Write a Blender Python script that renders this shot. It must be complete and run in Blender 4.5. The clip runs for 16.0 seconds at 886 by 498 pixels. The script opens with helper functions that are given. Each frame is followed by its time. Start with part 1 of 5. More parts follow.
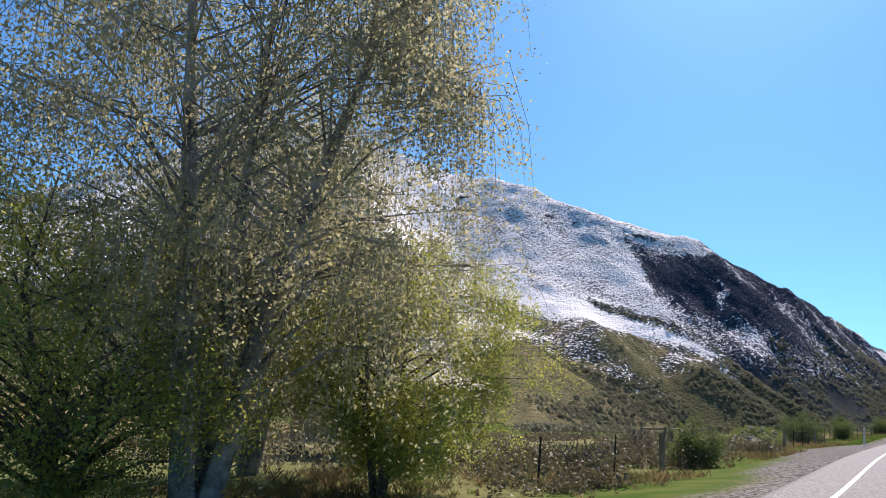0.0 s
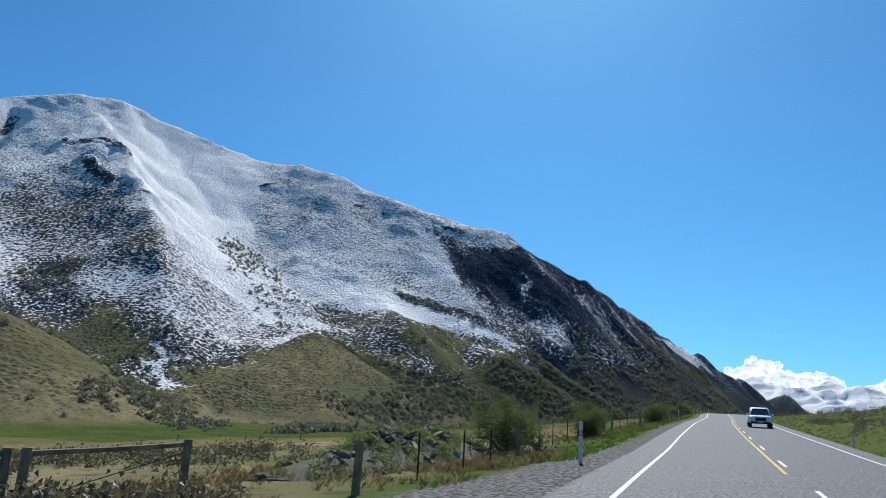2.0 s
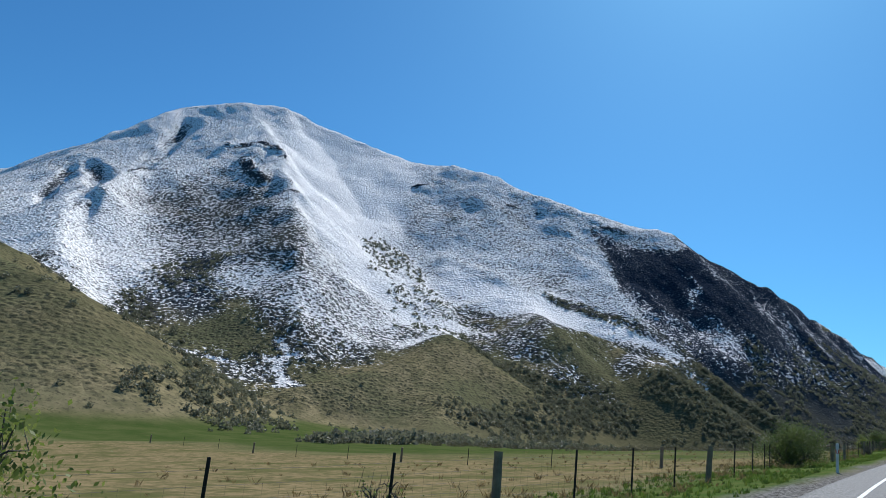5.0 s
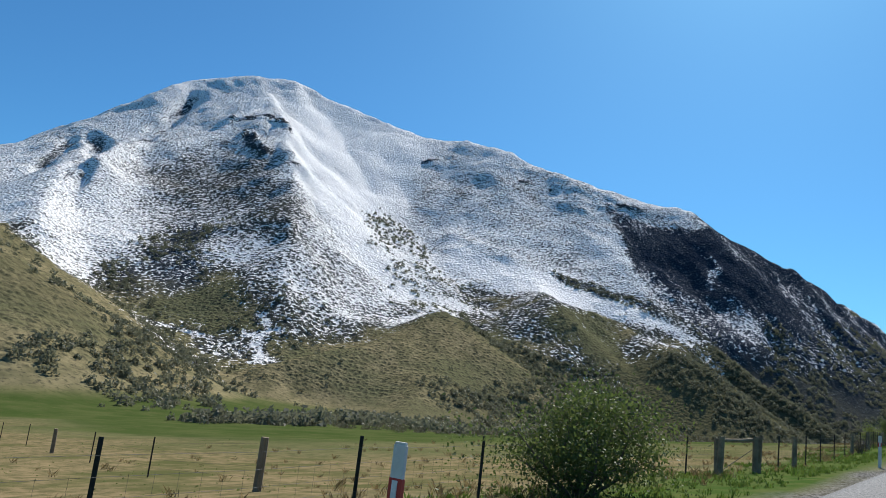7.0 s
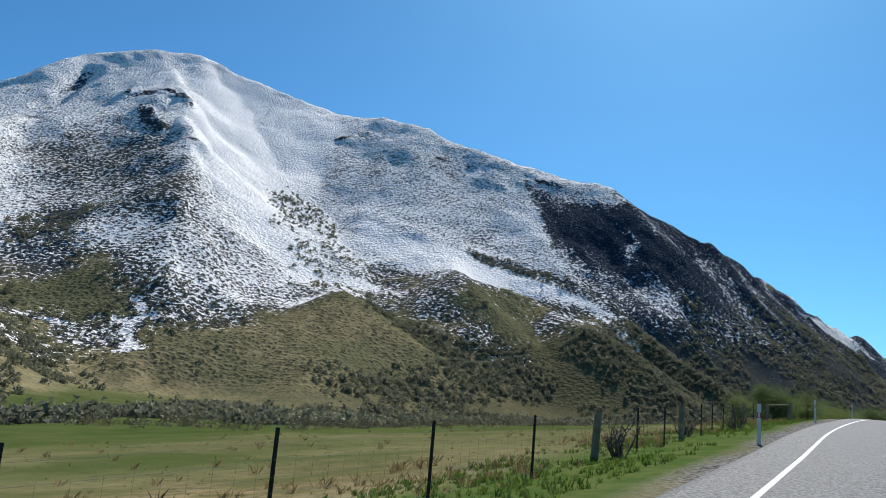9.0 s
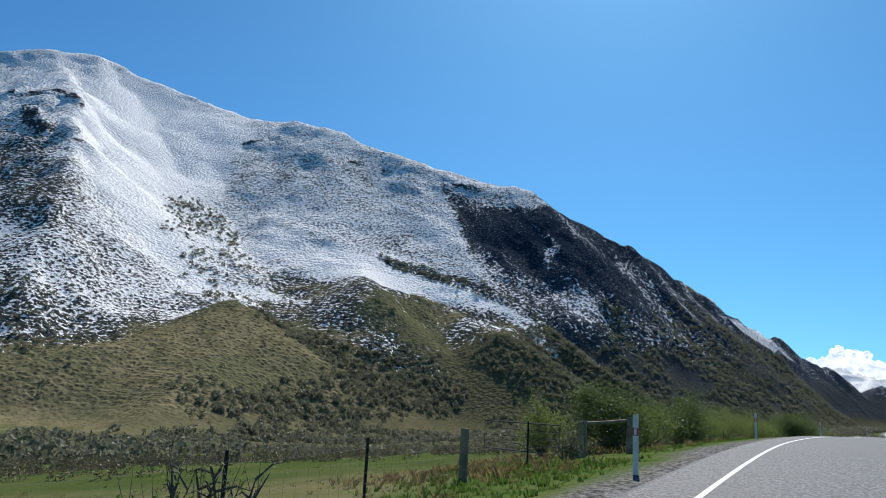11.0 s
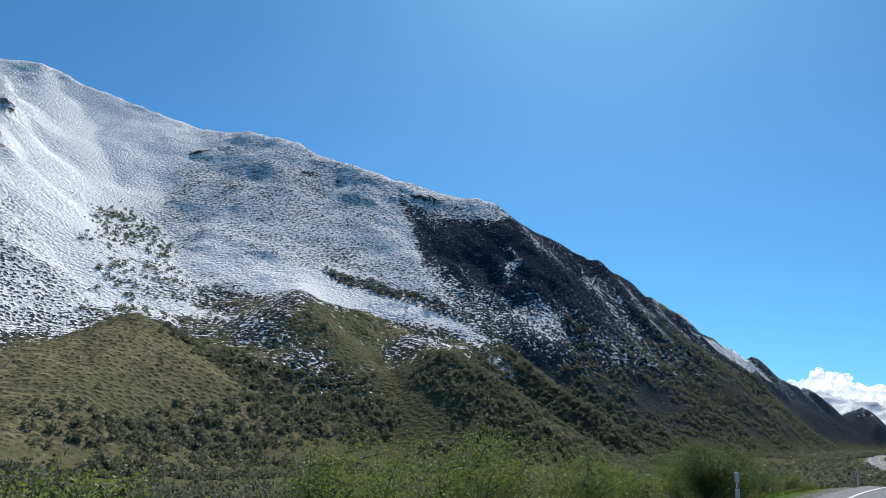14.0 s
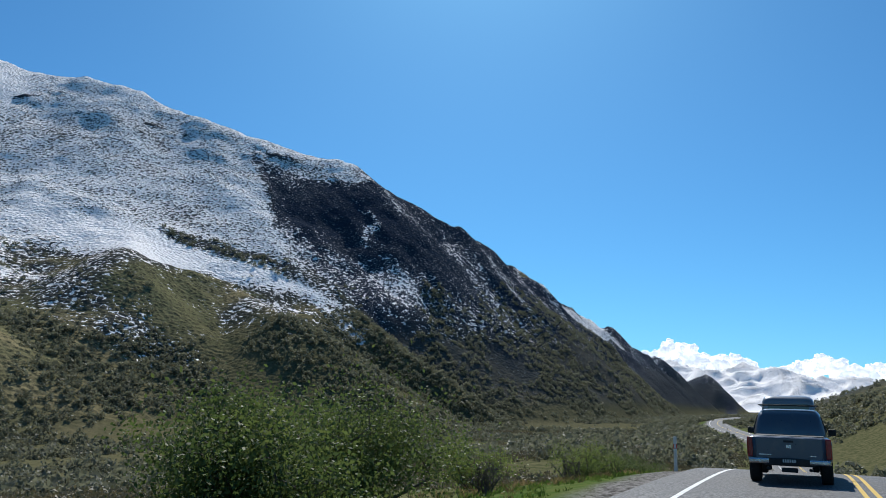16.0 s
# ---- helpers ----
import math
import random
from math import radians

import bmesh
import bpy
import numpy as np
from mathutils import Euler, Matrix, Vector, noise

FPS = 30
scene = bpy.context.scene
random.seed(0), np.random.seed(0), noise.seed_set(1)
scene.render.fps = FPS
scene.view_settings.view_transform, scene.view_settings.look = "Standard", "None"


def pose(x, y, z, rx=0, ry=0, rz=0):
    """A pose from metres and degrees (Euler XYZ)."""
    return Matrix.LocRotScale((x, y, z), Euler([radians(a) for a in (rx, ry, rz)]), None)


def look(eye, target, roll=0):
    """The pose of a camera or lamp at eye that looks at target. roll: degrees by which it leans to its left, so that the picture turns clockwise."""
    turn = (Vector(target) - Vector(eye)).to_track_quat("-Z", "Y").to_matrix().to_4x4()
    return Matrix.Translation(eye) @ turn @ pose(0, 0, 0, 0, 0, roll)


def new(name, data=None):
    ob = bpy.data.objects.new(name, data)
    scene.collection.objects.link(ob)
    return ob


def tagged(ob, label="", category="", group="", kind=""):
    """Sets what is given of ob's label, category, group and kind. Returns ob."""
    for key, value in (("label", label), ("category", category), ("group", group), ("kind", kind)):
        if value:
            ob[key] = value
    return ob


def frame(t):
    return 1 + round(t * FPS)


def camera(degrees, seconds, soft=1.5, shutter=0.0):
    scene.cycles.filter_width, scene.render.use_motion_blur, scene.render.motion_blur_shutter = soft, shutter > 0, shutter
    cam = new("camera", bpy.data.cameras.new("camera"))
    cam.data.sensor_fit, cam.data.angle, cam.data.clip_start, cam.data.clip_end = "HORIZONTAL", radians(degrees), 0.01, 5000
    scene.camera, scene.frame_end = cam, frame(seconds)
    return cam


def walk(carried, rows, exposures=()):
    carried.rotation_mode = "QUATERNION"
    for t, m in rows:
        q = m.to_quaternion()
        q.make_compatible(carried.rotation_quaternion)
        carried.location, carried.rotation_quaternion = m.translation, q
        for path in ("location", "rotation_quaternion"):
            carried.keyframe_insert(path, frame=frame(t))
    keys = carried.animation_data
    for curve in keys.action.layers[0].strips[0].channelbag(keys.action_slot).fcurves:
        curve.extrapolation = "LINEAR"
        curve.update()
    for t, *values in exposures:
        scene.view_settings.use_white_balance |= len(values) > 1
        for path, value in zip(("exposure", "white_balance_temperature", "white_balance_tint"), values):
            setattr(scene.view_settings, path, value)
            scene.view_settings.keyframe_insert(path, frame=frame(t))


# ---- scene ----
cam = camera(60.9, 16.0, soft=0.55)
PATH = [
    (0, (-0.000, -0.000, -2.114), (-10.741, 16.386, 1.901), 5.16),
    (0.5, (-0.011, 8.876, -1.890), (-11.667, 24.655, 2.005), 5.10),
    (1, (-0.036, 17.758, -1.655), (-10.708, 33.995, 3.087), 5.70),
    (1.5, (-0.086, 26.621, -1.399), (-8.670, 44.130, 3.045), 3.94),
    (2, (-0.188, 35.380, -1.145), (-6.722, 53.792, 3.130), 3.01),
    (2.5, (-0.238, 43.928, -0.928), (-5.793, 62.690, 3.212), 1.73),
    (3, (-0.139, 52.218, -0.748), (-4.879, 71.148, 3.632), 1.54),
    (3.5, (-0.007, 60.297, -0.589), (-5.065, 79.113, 3.927), 1.48),
    (4, (-0.007, 68.295, -0.396), (-7.404, 86.347, 4.010), 2.52),
    (4.5, (-0.007, 76.271, -0.160), (-9.728, 93.186, 4.243), 4.96),
    (4.7, (-0.012, 79.442, -0.069), (-10.383, 95.973, 4.309), 5.71),
    (6.8, (0.319, 112.449, 0.832), (-10.846, 128.630, 4.508), 6.52),
    (7, (0.387, 115.641, 0.911), (-10.863, 131.750, 4.646), 6.93),
    (7.5, (0.586, 123.670, 1.108), (-8.624, 140.877, 5.476), 5.17),
    (8, (0.716, 131.738, 1.339), (-8.858, 148.881, 5.139), 5.30),
    (8.5, (1.007, 139.889, 1.535), (-8.967, 156.868, 5.029), 5.83),
    (9, (1.225, 147.981, 1.752), (-8.581, 165.046, 5.307), 4.98),
    (9.2, (1.298, 151.196, 1.840), (-7.847, 168.601, 5.507), 4.68),
    (11.3, (1.569, 184.039, 2.884), (-6.647, 201.827, 6.895), 3.05),
    (11.5, (1.728, 187.100, 2.975), (-6.908, 204.701, 6.928), 2.36),
    (12, (2.239, 194.696, 3.199), (-6.792, 212.100, 7.139), 1.90),
    (12.5, (2.681, 202.152, 3.421), (-5.579, 219.759, 8.087), 3.96),
    (13, (3.222, 209.348, 3.544), (-5.034, 226.926, 8.327), 4.35),
    (13.5, (3.882, 216.275, 3.597), (-4.090, 234.008, 8.287), 3.15),
    (14, (4.512, 223.030, 3.610), (-3.256, 240.857, 8.283), 2.63),
    (14.5, (5.214, 229.673, 3.592), (-1.475, 248.020, 7.910), 1.35),
    (15, (5.990, 236.226, 3.538), (-0.694, 254.615, 7.682), 2.05),
    (15.5, (6.802, 242.754, 3.433), (1.268, 261.528, 7.546), 1.49),
    (16, (7.638, 249.267, 3.277), (2.995, 268.287, 7.358), 1.69),
]
walk(cam, [(t, look(eye, target, roll)) for t, eye, target, roll in PATH], [
    (0, 0.9, 7000, 24), (0.5, 0.6, 6800, 18), (1, 0.43, 6500, 12), (2, 0.28, 6150, 10), (3.2, 0.17, 5950, 10), (4.5, 0.25, 6050, 10),
    (7, 0.47, 6550, 10), (9, 0.43, 6500, 10), (12, 0.34, 6350, 10), (16, 0.31, 6350, 10)])

# ---------------------------------------------------------------- light
SUN_ELEV, SUN_AZ = 46.0, -11.0      # degrees; azimuth clockwise from +y
world = bpy.data.worlds.new("sky_world")
scene.world = world
world.use_nodes = True
wn, wl = world.node_tree.nodes, world.node_tree.links
wn.clear()
sky = wn.new("ShaderNodeTexSky")
sky.sky_type, sky.sun_disc = "NISHITA", False
sky.sun_elevation, sky.sun_rotation = radians(SUN_ELEV), radians(SUN_AZ)
sky.altitude, sky.air_density, sky.dust_density, sky.ozone_density = 2300, 1.15, 3.2, 5.0
w_bg, w_out = wn.new("ShaderNodeBackground"), wn.new("ShaderNodeOutputWorld")
w_bg.inputs["Strength"].default_value = 0.082
tint = wn.new("ShaderNodeMix")   # clear dry mountain air: a deep blue
tint.data_type, tint.blend_type = "RGBA", "MULTIPLY"
tint.inputs[0].default_value, tint.inputs[7].default_value = 1.0, (0.42, 0.885, 1.08, 1.0)
wl.new(sky.outputs[0], tint.inputs[6])
wl.new(tint.outputs[2], w_bg.inputs["Color"])
wl.new(w_bg.outputs[0], w_out.inputs["Surface"])
sun = new("sun", bpy.data.lights.new("sun", "SUN"))
sun.data.energy, sun.data.angle, sun.data.color = 4.5, radians(0.53), (1.0, 0.965, 0.905)
az, el = radians(SUN_AZ), radians(SUN_ELEV)
SUN_DIR = Vector((math.sin(az) * math.cos(el), math.cos(az) * math.cos(el), math.sin(el)))
sun.matrix_world = look((0, 0, 400), Vector((0, 0, 400)) - SUN_DIR)


# ---------------------------------------------------------------- material helpers
def mat_new(name):
    m = bpy.data.materials.new(name)
    m.use_nodes = True
    return m, m.node_tree.nodes, m.node_tree.links, m.node_tree.nodes["Principled BSDF"]


def nd(nodes, kind, **values):
    n = nodes.new(kind)
    for key, value in values.items():
        n.inputs[key].default_value = value
    return n


def mix_rgb(nodes, links, fac, a, b, blend="MIX"):
    n = nodes.new("ShaderNodeMix")
    n.data_type, n.blend_type = "RGBA", blend
    for sock, v in ((n.inputs[0], fac), (n.inputs[6], a), (n.inputs[7], b)):
        if isinstance(v, bpy.types.NodeSocket):
            links.new(v, sock)
        elif isinstance(v, (int, float)):
            sock.default_value = v
        else:
            sock.default_value = (*v, 1.0)
    return n.outputs[2]


def math_node(nodes, links, op, a, b=0.0, clamp=False):
    n = nodes.new("ShaderNodeMath")
    n.operation, n.use_clamp = op, clamp
    for sock, v in ((n.inputs[0], a), (n.inputs[1], b)):
        if isinstance(v, bpy.types.NodeSocket):
            links.new(v, sock)
        else:
            sock.default_value = v
    return n.outputs[0]


def ramp(nodes, links, value, low, high):
    n = nodes.new("ShaderNodeMapRange")
    n.clamp = True
    n.interpolation_type = "SMOOTHSTEP"
    for sock, v in ((n.inputs[0], value), (n.inputs[1], low), (n.inputs[2], high)):
        if isinstance(v, bpy.types.NodeSocket):
            links.new(v, sock)
        else:
            sock.default_value = v
    return n.outputs[0]


def noise_tex(nodes, links, scale, detail=4.0, rough=0.55, coord=None):
    n = nodes.new("ShaderNodeTexNoise")
    n.inputs["Scale"].default_value, n.inputs["Detail"].default_value = scale, detail
    n.inputs["Roughness"].default_value = rough
    if coord is None:
        coord = nodes.new("ShaderNodeTexCoord").outputs["Object"]
    links.new(coord, n.inputs["Vector"])
    return n.outputs["Fac"]


def bump(nodes, links, bsdf, height, strength, distance):
    n = nodes.new("ShaderNodeBump")
    n.inputs["Strength"].default_value, n.inputs["Distance"].default_value = strength, distance
    links.new(height, n.inputs["Height"])
    links.new(n.outputs[0], bsdf.inputs["Normal"])
    return n


def surface(name, base, dark, scale=6.0, rough=0.8, metal=0.0, fine=60.0, relief=0.3, depth=0.01, spec=0.3, vary=0.0):
    """A surface with stains at one scale and grain at another; vary: how far alike pieces differ."""
    m, n, l, b = mat_new(name)
    c = n.new("ShaderNodeTexCoord").outputs["Object"]
    big, small = noise_tex(n, l, scale, 5, 0.6, c), noise_tex(n, l, fine, 3, 0.6, c)
    col = mix_rgb(n, l, ramp(n, l, big, 0.32, 0.68), dark, base)
    col = mix_rgb(n, l, math_node(n, l, "MULTIPLY", small, 0.35), col, tuple(v * 0.6 for v in dark))
    if vary:
        info = n.new("ShaderNodeObjectInfo").outputs["Random"]
        col = mix_rgb(n, l, math_node(n, l, "MULTIPLY", info, vary), col, tuple(v * 0.45 for v in base))
    l.new(col, b.inputs["Base Color"])
    b.inputs["Metallic"].default_value = metal
    b.inputs["Specular IOR Level"].default_value = spec
    l.new(math_node(n, l, "ADD", math_node(n, l, "MULTIPLY", big, 0.25), rough - 0.12, True), b.inputs["Roughness"])
    bump(n, l, b, small, relief, depth)
    return m


# ---------------------------------------------------------------- the road's line and the lie of the land
ROAD = [  # centre line: x, y, z of the seal
    (1.9, -260, -10.05), (1.88, -80, -5.75), (1.88, 0, -3.65), (1.84, 17.8, -3.23), (1.7, 35.4, -2.73), (1.75, 52.2, -2.33), (1.87, 68.3, -1.97), (1.89, 79.4, -1.65), (2.03, 96, -1.2), (2.22, 112.4, -0.75), (2.45, 123.7, -0.46), (2.87, 139.9, -0.04), (3.15, 151.2, 0.27), (3.31, 167, 0.76), (3.4, 184, 1.3), (3.8, 194.7, 1.62), (4.7, 209.3, 1.95), (6.1, 223, 2.02), (7.88, 236.2, 1.95), (9.31, 249.3, 1.74),
    (12.3, 266, 1.70), (14.2, 275, 1.55), (16.2, 285, 0.90), (22, 312, -1.6), (30, 350, -4.6), (38, 400, -6.0), (43, 450, -4.6), (45, 500, -3.4), (44, 547, -2.3),
    (47, 610, -1.2), (58, 690, 0.4), (80, 770, 1.8), (116, 860, 3.0), (155, 950, 4.0),
]
ROAD_XYZ = np.array(ROAD)


def spline(s, col):
    """Catmull-Rom through the road's points, by y."""
    y, v = ROAD_XYZ[:, 1], ROAD_XYZ[:, col]
    m = np.gradient(v, y)
    k = np.clip(np.searchsorted(y, s) - 1, 0, len(y) - 2)
    h = y[k + 1] - y[k]
    u = np.clip((s - y[k]) / h, 0, 1)
    return ((2 * u**3 - 3 * u**2 + 1) * v[k] + (u**3 - 2 * u**2 + u) * h * m[k]
            + (-2 * u**3 + 3 * u**2) * v[k + 1] + (u**3 - u**2) * h * m[k + 1])


def road_x(y):
    return spline(np.asarray(y, float), 0)


def road_z(y):
    return spline(np.asarray(y, float), 2)


def side_of_road(x, y):
    """Metres from the centre line, right positive (square to the line)."""
    dx = (road_x(np.asarray(y) + 1.0) - road_x(np.asarray(y) - 1.0)) / 2.0
    return (x - road_x(y)) / np.sqrt(1 + dx**2)


def hash_noise(ix, iy, seed):
    n = (ix * 374761393 + iy * 668265263 + seed * 974634777) & 0xFFFFFFFF
    n = ((n ^ (n >> 13)) * 1274126177) & 0xFFFFFFFF
    return ((n ^ (n >> 16)) & 0xFFFF) / 65535.0


def vnoise(x, y, size, seed=0):
    """Smooth value noise, 0 to 1."""
    x, y = np.asarray(x, float) / size, np.asarray(y, float) / size
    ix, iy = np.floor(x).astype(np.int64), np.floor(y).astype(np.int64)
    fx, fy = x - ix, y - iy
    fx, fy = fx**3 * (fx * (fx * 6 - 15) + 10), fy**3 * (fy * (fy * 6 - 15) + 10)
    a, b = hash_noise(ix, iy, seed), hash_noise(ix + 1, iy, seed)
    c, d = hash_noise(ix, iy + 1, seed), hash_noise(ix + 1, iy + 1, seed)
    return (a * (1 - fx) + b * fx) * (1 - fy) + (c * (1 - fx) + d * fx) * fy


def fbm(x, y, size, octaves=4, seed=0):
    total, amp, norm = 0.0, 1.0, 0.0
    for k in range(octaves):
        c, s = math.cos(k * 0.9), math.sin(k * 0.9)
        total = total + amp * vnoise(x * c - y * s, x * s + y * c, size / 2**k, seed + k * 17)
        norm, amp = norm + amp, amp * 0.5
    return total / norm


def smooth(v, low, high):
    u = np.clip((v - low) / (high - low), 0, 1)
    return u * u * (3 - 2 * u)


# crests of the mountain and its spurs: points along the crest (x, y, z), the fall to either side, and the crest's roundness
RIDGES = {
    "summit_ridge": ([(-1467, 520, 161), (-1155, 557, 236), (-917, 577, 263), (-774, 593, 291), (-720, 613, 315), (-682, 665, 336), (-642, 700, 338),
                      (-556, 736, 299), (-457, 772, 272), (-385, 768, 252)], 0.95, 380, 10),
    "shoulder": ([(-457, 772, 272), (-385, 766, 252), (-311, 765, 220), (-252, 785, 201), (-205, 796, 190),
                  (-183, 815, 175), (-122, 821, 134), (-93, 881, 120)], 0.92, 3000, 9),
    "north_spur": ([(-122, 821, 138), (-77, 920, 115), (-48, 1037, 102), (-8, 1184, 91), (48, 1301, 70), (70, 1320, 58), (86, 1320, 34), (120, 1300, 5)], 0.95, 3000, 5),
    "pinnacle": ([(80, 1604, 46), (131, 1513, 63), (143, 1466, 41), (182, 1407, 5)], 1.0, 3000, 4),
    "rib": ([(-678, 663, 330), (-627, 639, 298), (-576, 621, 267), (-509, 576, 218), (-442, 527, 169), (-382, 471, 121), (-336, 433, 82), (-292, 393, 42)], 0.80, 3000, 7),
    "dark_spur": ([(-254, 785, 196), (-270, 750, 183), (-234, 728, 139), (-180, 684, 85), (-143, 650, 57), (-65, 594, 11)], 0.80, 3000, 6),
    "brown_spur": ([(-321, 638, 119), (-254, 598, 87), (-215, 541, 65), (-177, 575, 56), (-129, 538, 37), (-99, 519, 13)], 0.62, 3000, 7),
    "knoll": ([(-264, 492, 50), (-228, 452, 39), (-223, 400, 24), (-226, 328, 4)], 0.58, 3000, 9),
    "knoll_nose": ([(-228, 452, 39), (-188, 447, 19), (-150, 443, 1)], 0.58, 3000, 9),
    "knoll_front": ([(-228, 452, 39), (-190, 386, 10), (-160, 330, -9)], 0.50, 3000, 12),
    "west_hill": ([(-743, 436, 105), (-547, 366, 81), (-420, 296, 59), (-332, 237, 50), (-265, 205, 38), (-224, 206, 27), (-206, 216, 8)], 0.45, 3000, 16),
    "west_spur": ([(-725, 644, 318), (-626, 514, 209), (-548, 420, 152), (-494, 365, 104), (-420, 326, 66)], 0.75, 3000, 6),
    "right_hill": ([(75, 400, 6), (110, 520, 20), (180, 620, 42), (330, 720, 80), (600, 800, 130)], 0.36, 3000, 14),
    "right_bank": ([(30, -200, -4), (34, 60, 2.0), (42, 160, 4.5), (60, 260, 7.0), (75, 400, 8)], 0.14, 3000, 6),
}


# where the cover of the slopes changes: outlines on the plan, and lines along gullies and outcrops
ZONES = {
    "gully_snow": [(-602, 658), (-598, 707), (-528, 726), (-468, 730), (-427, 655), (-403, 601), (-355, 522), (-323, 507), (-293, 508), (-284, 530), (-252, 479), (-246, 445), (-299, 489), (-340, 498), (-374, 503), (-425, 524), (-501, 575)],
    "grey_face": [(-447, 706), (-417, 757), (-348, 746), (-295, 729), (-261, 687), (-220, 656), (-224, 636), (-266, 625), (-302, 619), (-337, 614), (-374, 618), (-398, 623)],
    "bright_edge": [(-344, 749), (-280, 745), (-256, 730), (-219, 686), (-189, 657), (-201, 646), (-241, 669), (-281, 705)],
    "terrace": [(-336, 607), (-293, 606), (-257, 611), (-226, 614), (-196, 633), (-158, 643), (-143, 640), (-175, 623), (-208, 604), (-216, 575), (-249, 569), (-291, 576), (-324, 582)],
    "brown_slope": [(-203, 523), (-196, 560), (-186, 611), (-143, 635), (-127, 631), (-121, 531), (-146, 532), (-166, 517), (-187, 509)],
    "thin_slope": [(-265, 546), (-199, 511), (-164, 512), (-138, 511), (-154, 492), (-180, 480), (-213, 489), (-256, 516)],
    "shrub_tongue": [(-286, 461), (-286, 521), (-262, 549), (-220, 498), (-240, 478), (-262, 462)],
    "west_bright": [(-520, 330), (-487, 395), (-485, 430), (-408, 389), (-391, 349), (-330, 300), (-346, 289), (-404, 305)],
    "west_grey": [(-543, 462), (-535, 529), (-466, 533), (-390, 487), (-345, 444), (-409, 442), (-407, 392), (-478, 426)],
    "west_dark": [(-404, 381), (-420, 428), (-384, 427), (-369, 393), (-337, 376), (-334, 355), (-364, 363)],
    "west_hollow": [(-386, 342), (-374, 359), (-338, 344), (-348, 336)],
    "rib_shade": [(-438, 481), (-375, 464), (-342, 434), (-366, 419)],
    "rib_flank": [(-349, 431), (-338, 458), (-304, 503), (-261, 474), (-244, 409), (-256, 385), (-266, 366), (-308, 387)],
    "west_low": [(-338, 327), (-312, 342), (-288, 369), (-258, 359), (-238, 330), (-210, 262), (-240, 250), (-300, 300)],
    "crag_zone": [(-231, 734), (-193, 770), (-155, 759), (-108, 754), (-109, 714), (-149, 693), (-180, 682), (-212, 702)],
    "speckle": [(-190, 671), (-149, 693), (-105, 713), (-49, 767), (-52, 721), (-100, 672), (-134, 644)],
    "knoll": [(-230, 452), (-216, 446), (-188, 444), (-162, 444), (-146, 440), (-140, 389), (-118, 262), (-170, 270), (-232, 312), (-230, 338), (-234, 400)],
    "west_tan": [(-420, 262), (-345, 295), (-300, 300), (-225, 290), (-190, 262), (-115, 200), (-139, 180), (-230, 180), (-330, 210)],
}
SCRUB = {   # outline, how thick the scrub stands
    "knoll_gully": ([(-232, 462), (-216, 482), (-182, 478), (-168, 506), (-143, 510), (-125, 477), (-138, 446), (-165, 452), (-192, 456), (-216, 456)], 0.95),
    "knoll_front": ([(-184, 374), (-175, 383), (-173, 421), (-163, 432), (-149, 442), (-136, 439), (-140, 416), (-152, 379), (-166, 362)], 0.75),
    "face_foot": ([(-133, 536), (-142, 628), (-113, 642), (-86, 650), (-60, 642), (-40, 560), (-60, 505), (-98, 501), (-121, 515)], 0.95),
    "gully": ([(-399, 565), (-402, 607), (-336, 581), (-314, 541), (-318, 508)], 0.30),
    "gully_foot": ([(-323, 507), (-316, 556), (-265, 566), (-224, 495), (-246, 480), (-263, 463), (-296, 476)], 0.13),
    "west_slope": ([(-384, 342), (-404, 380), (-405, 439), (-331, 380), (-289, 415), (-250, 403), (-236, 342), (-236, 317), (-250, 279), (-290, 290)], 0.13),
    "west_dark": (ZONES["west_dark"], 0.34),
    "west_hollow": (ZONES["west_hollow"], 0.7),
    "west_foot": ([(-225, 235), (-282, 323), (-247, 338), (-175, 270), (-135, 225), (-125, 205), (-152, 195)], 0.34),
    "open_slope": ([(-261, 540), (-178, 528), (-157, 535), (-149, 499), (-164, 486), (-191, 481)], 0.10),
}
GULLIES = [([(-657, 479), (-600, 455), (-545, 410), (-497, 377)], 9, 4.5), ([(-683, 588), (-655, 552), (-620, 505), (-585, 455)], 10, 5), ([(-663, 461), (-625, 420), (-560, 385)], 8, 4)]
TORS = [([(-583, 564), (-574, 580), (-558, 592)], 6), ([(-540, 555), (-504, 536), (-484, 530)], 7), ([(-555, 591), (-533, 591), (-512, 578)], 6), ([(-442, 520), (-433, 529)], 6),
        ([(-450, 705), (-436, 736)], 2.5), ([(-345, 727), (-333, 737), (-313, 735)], 3), ([(-274, 738), (-252, 758), (-235, 769)], 3)]
DARK_EDGE = [(-262, 748), (-250, 732), (-230, 709), (-213, 687), (-192, 665), (-171, 657), (-153, 650), (-134, 640), (-110, 622), (-66, 590)]


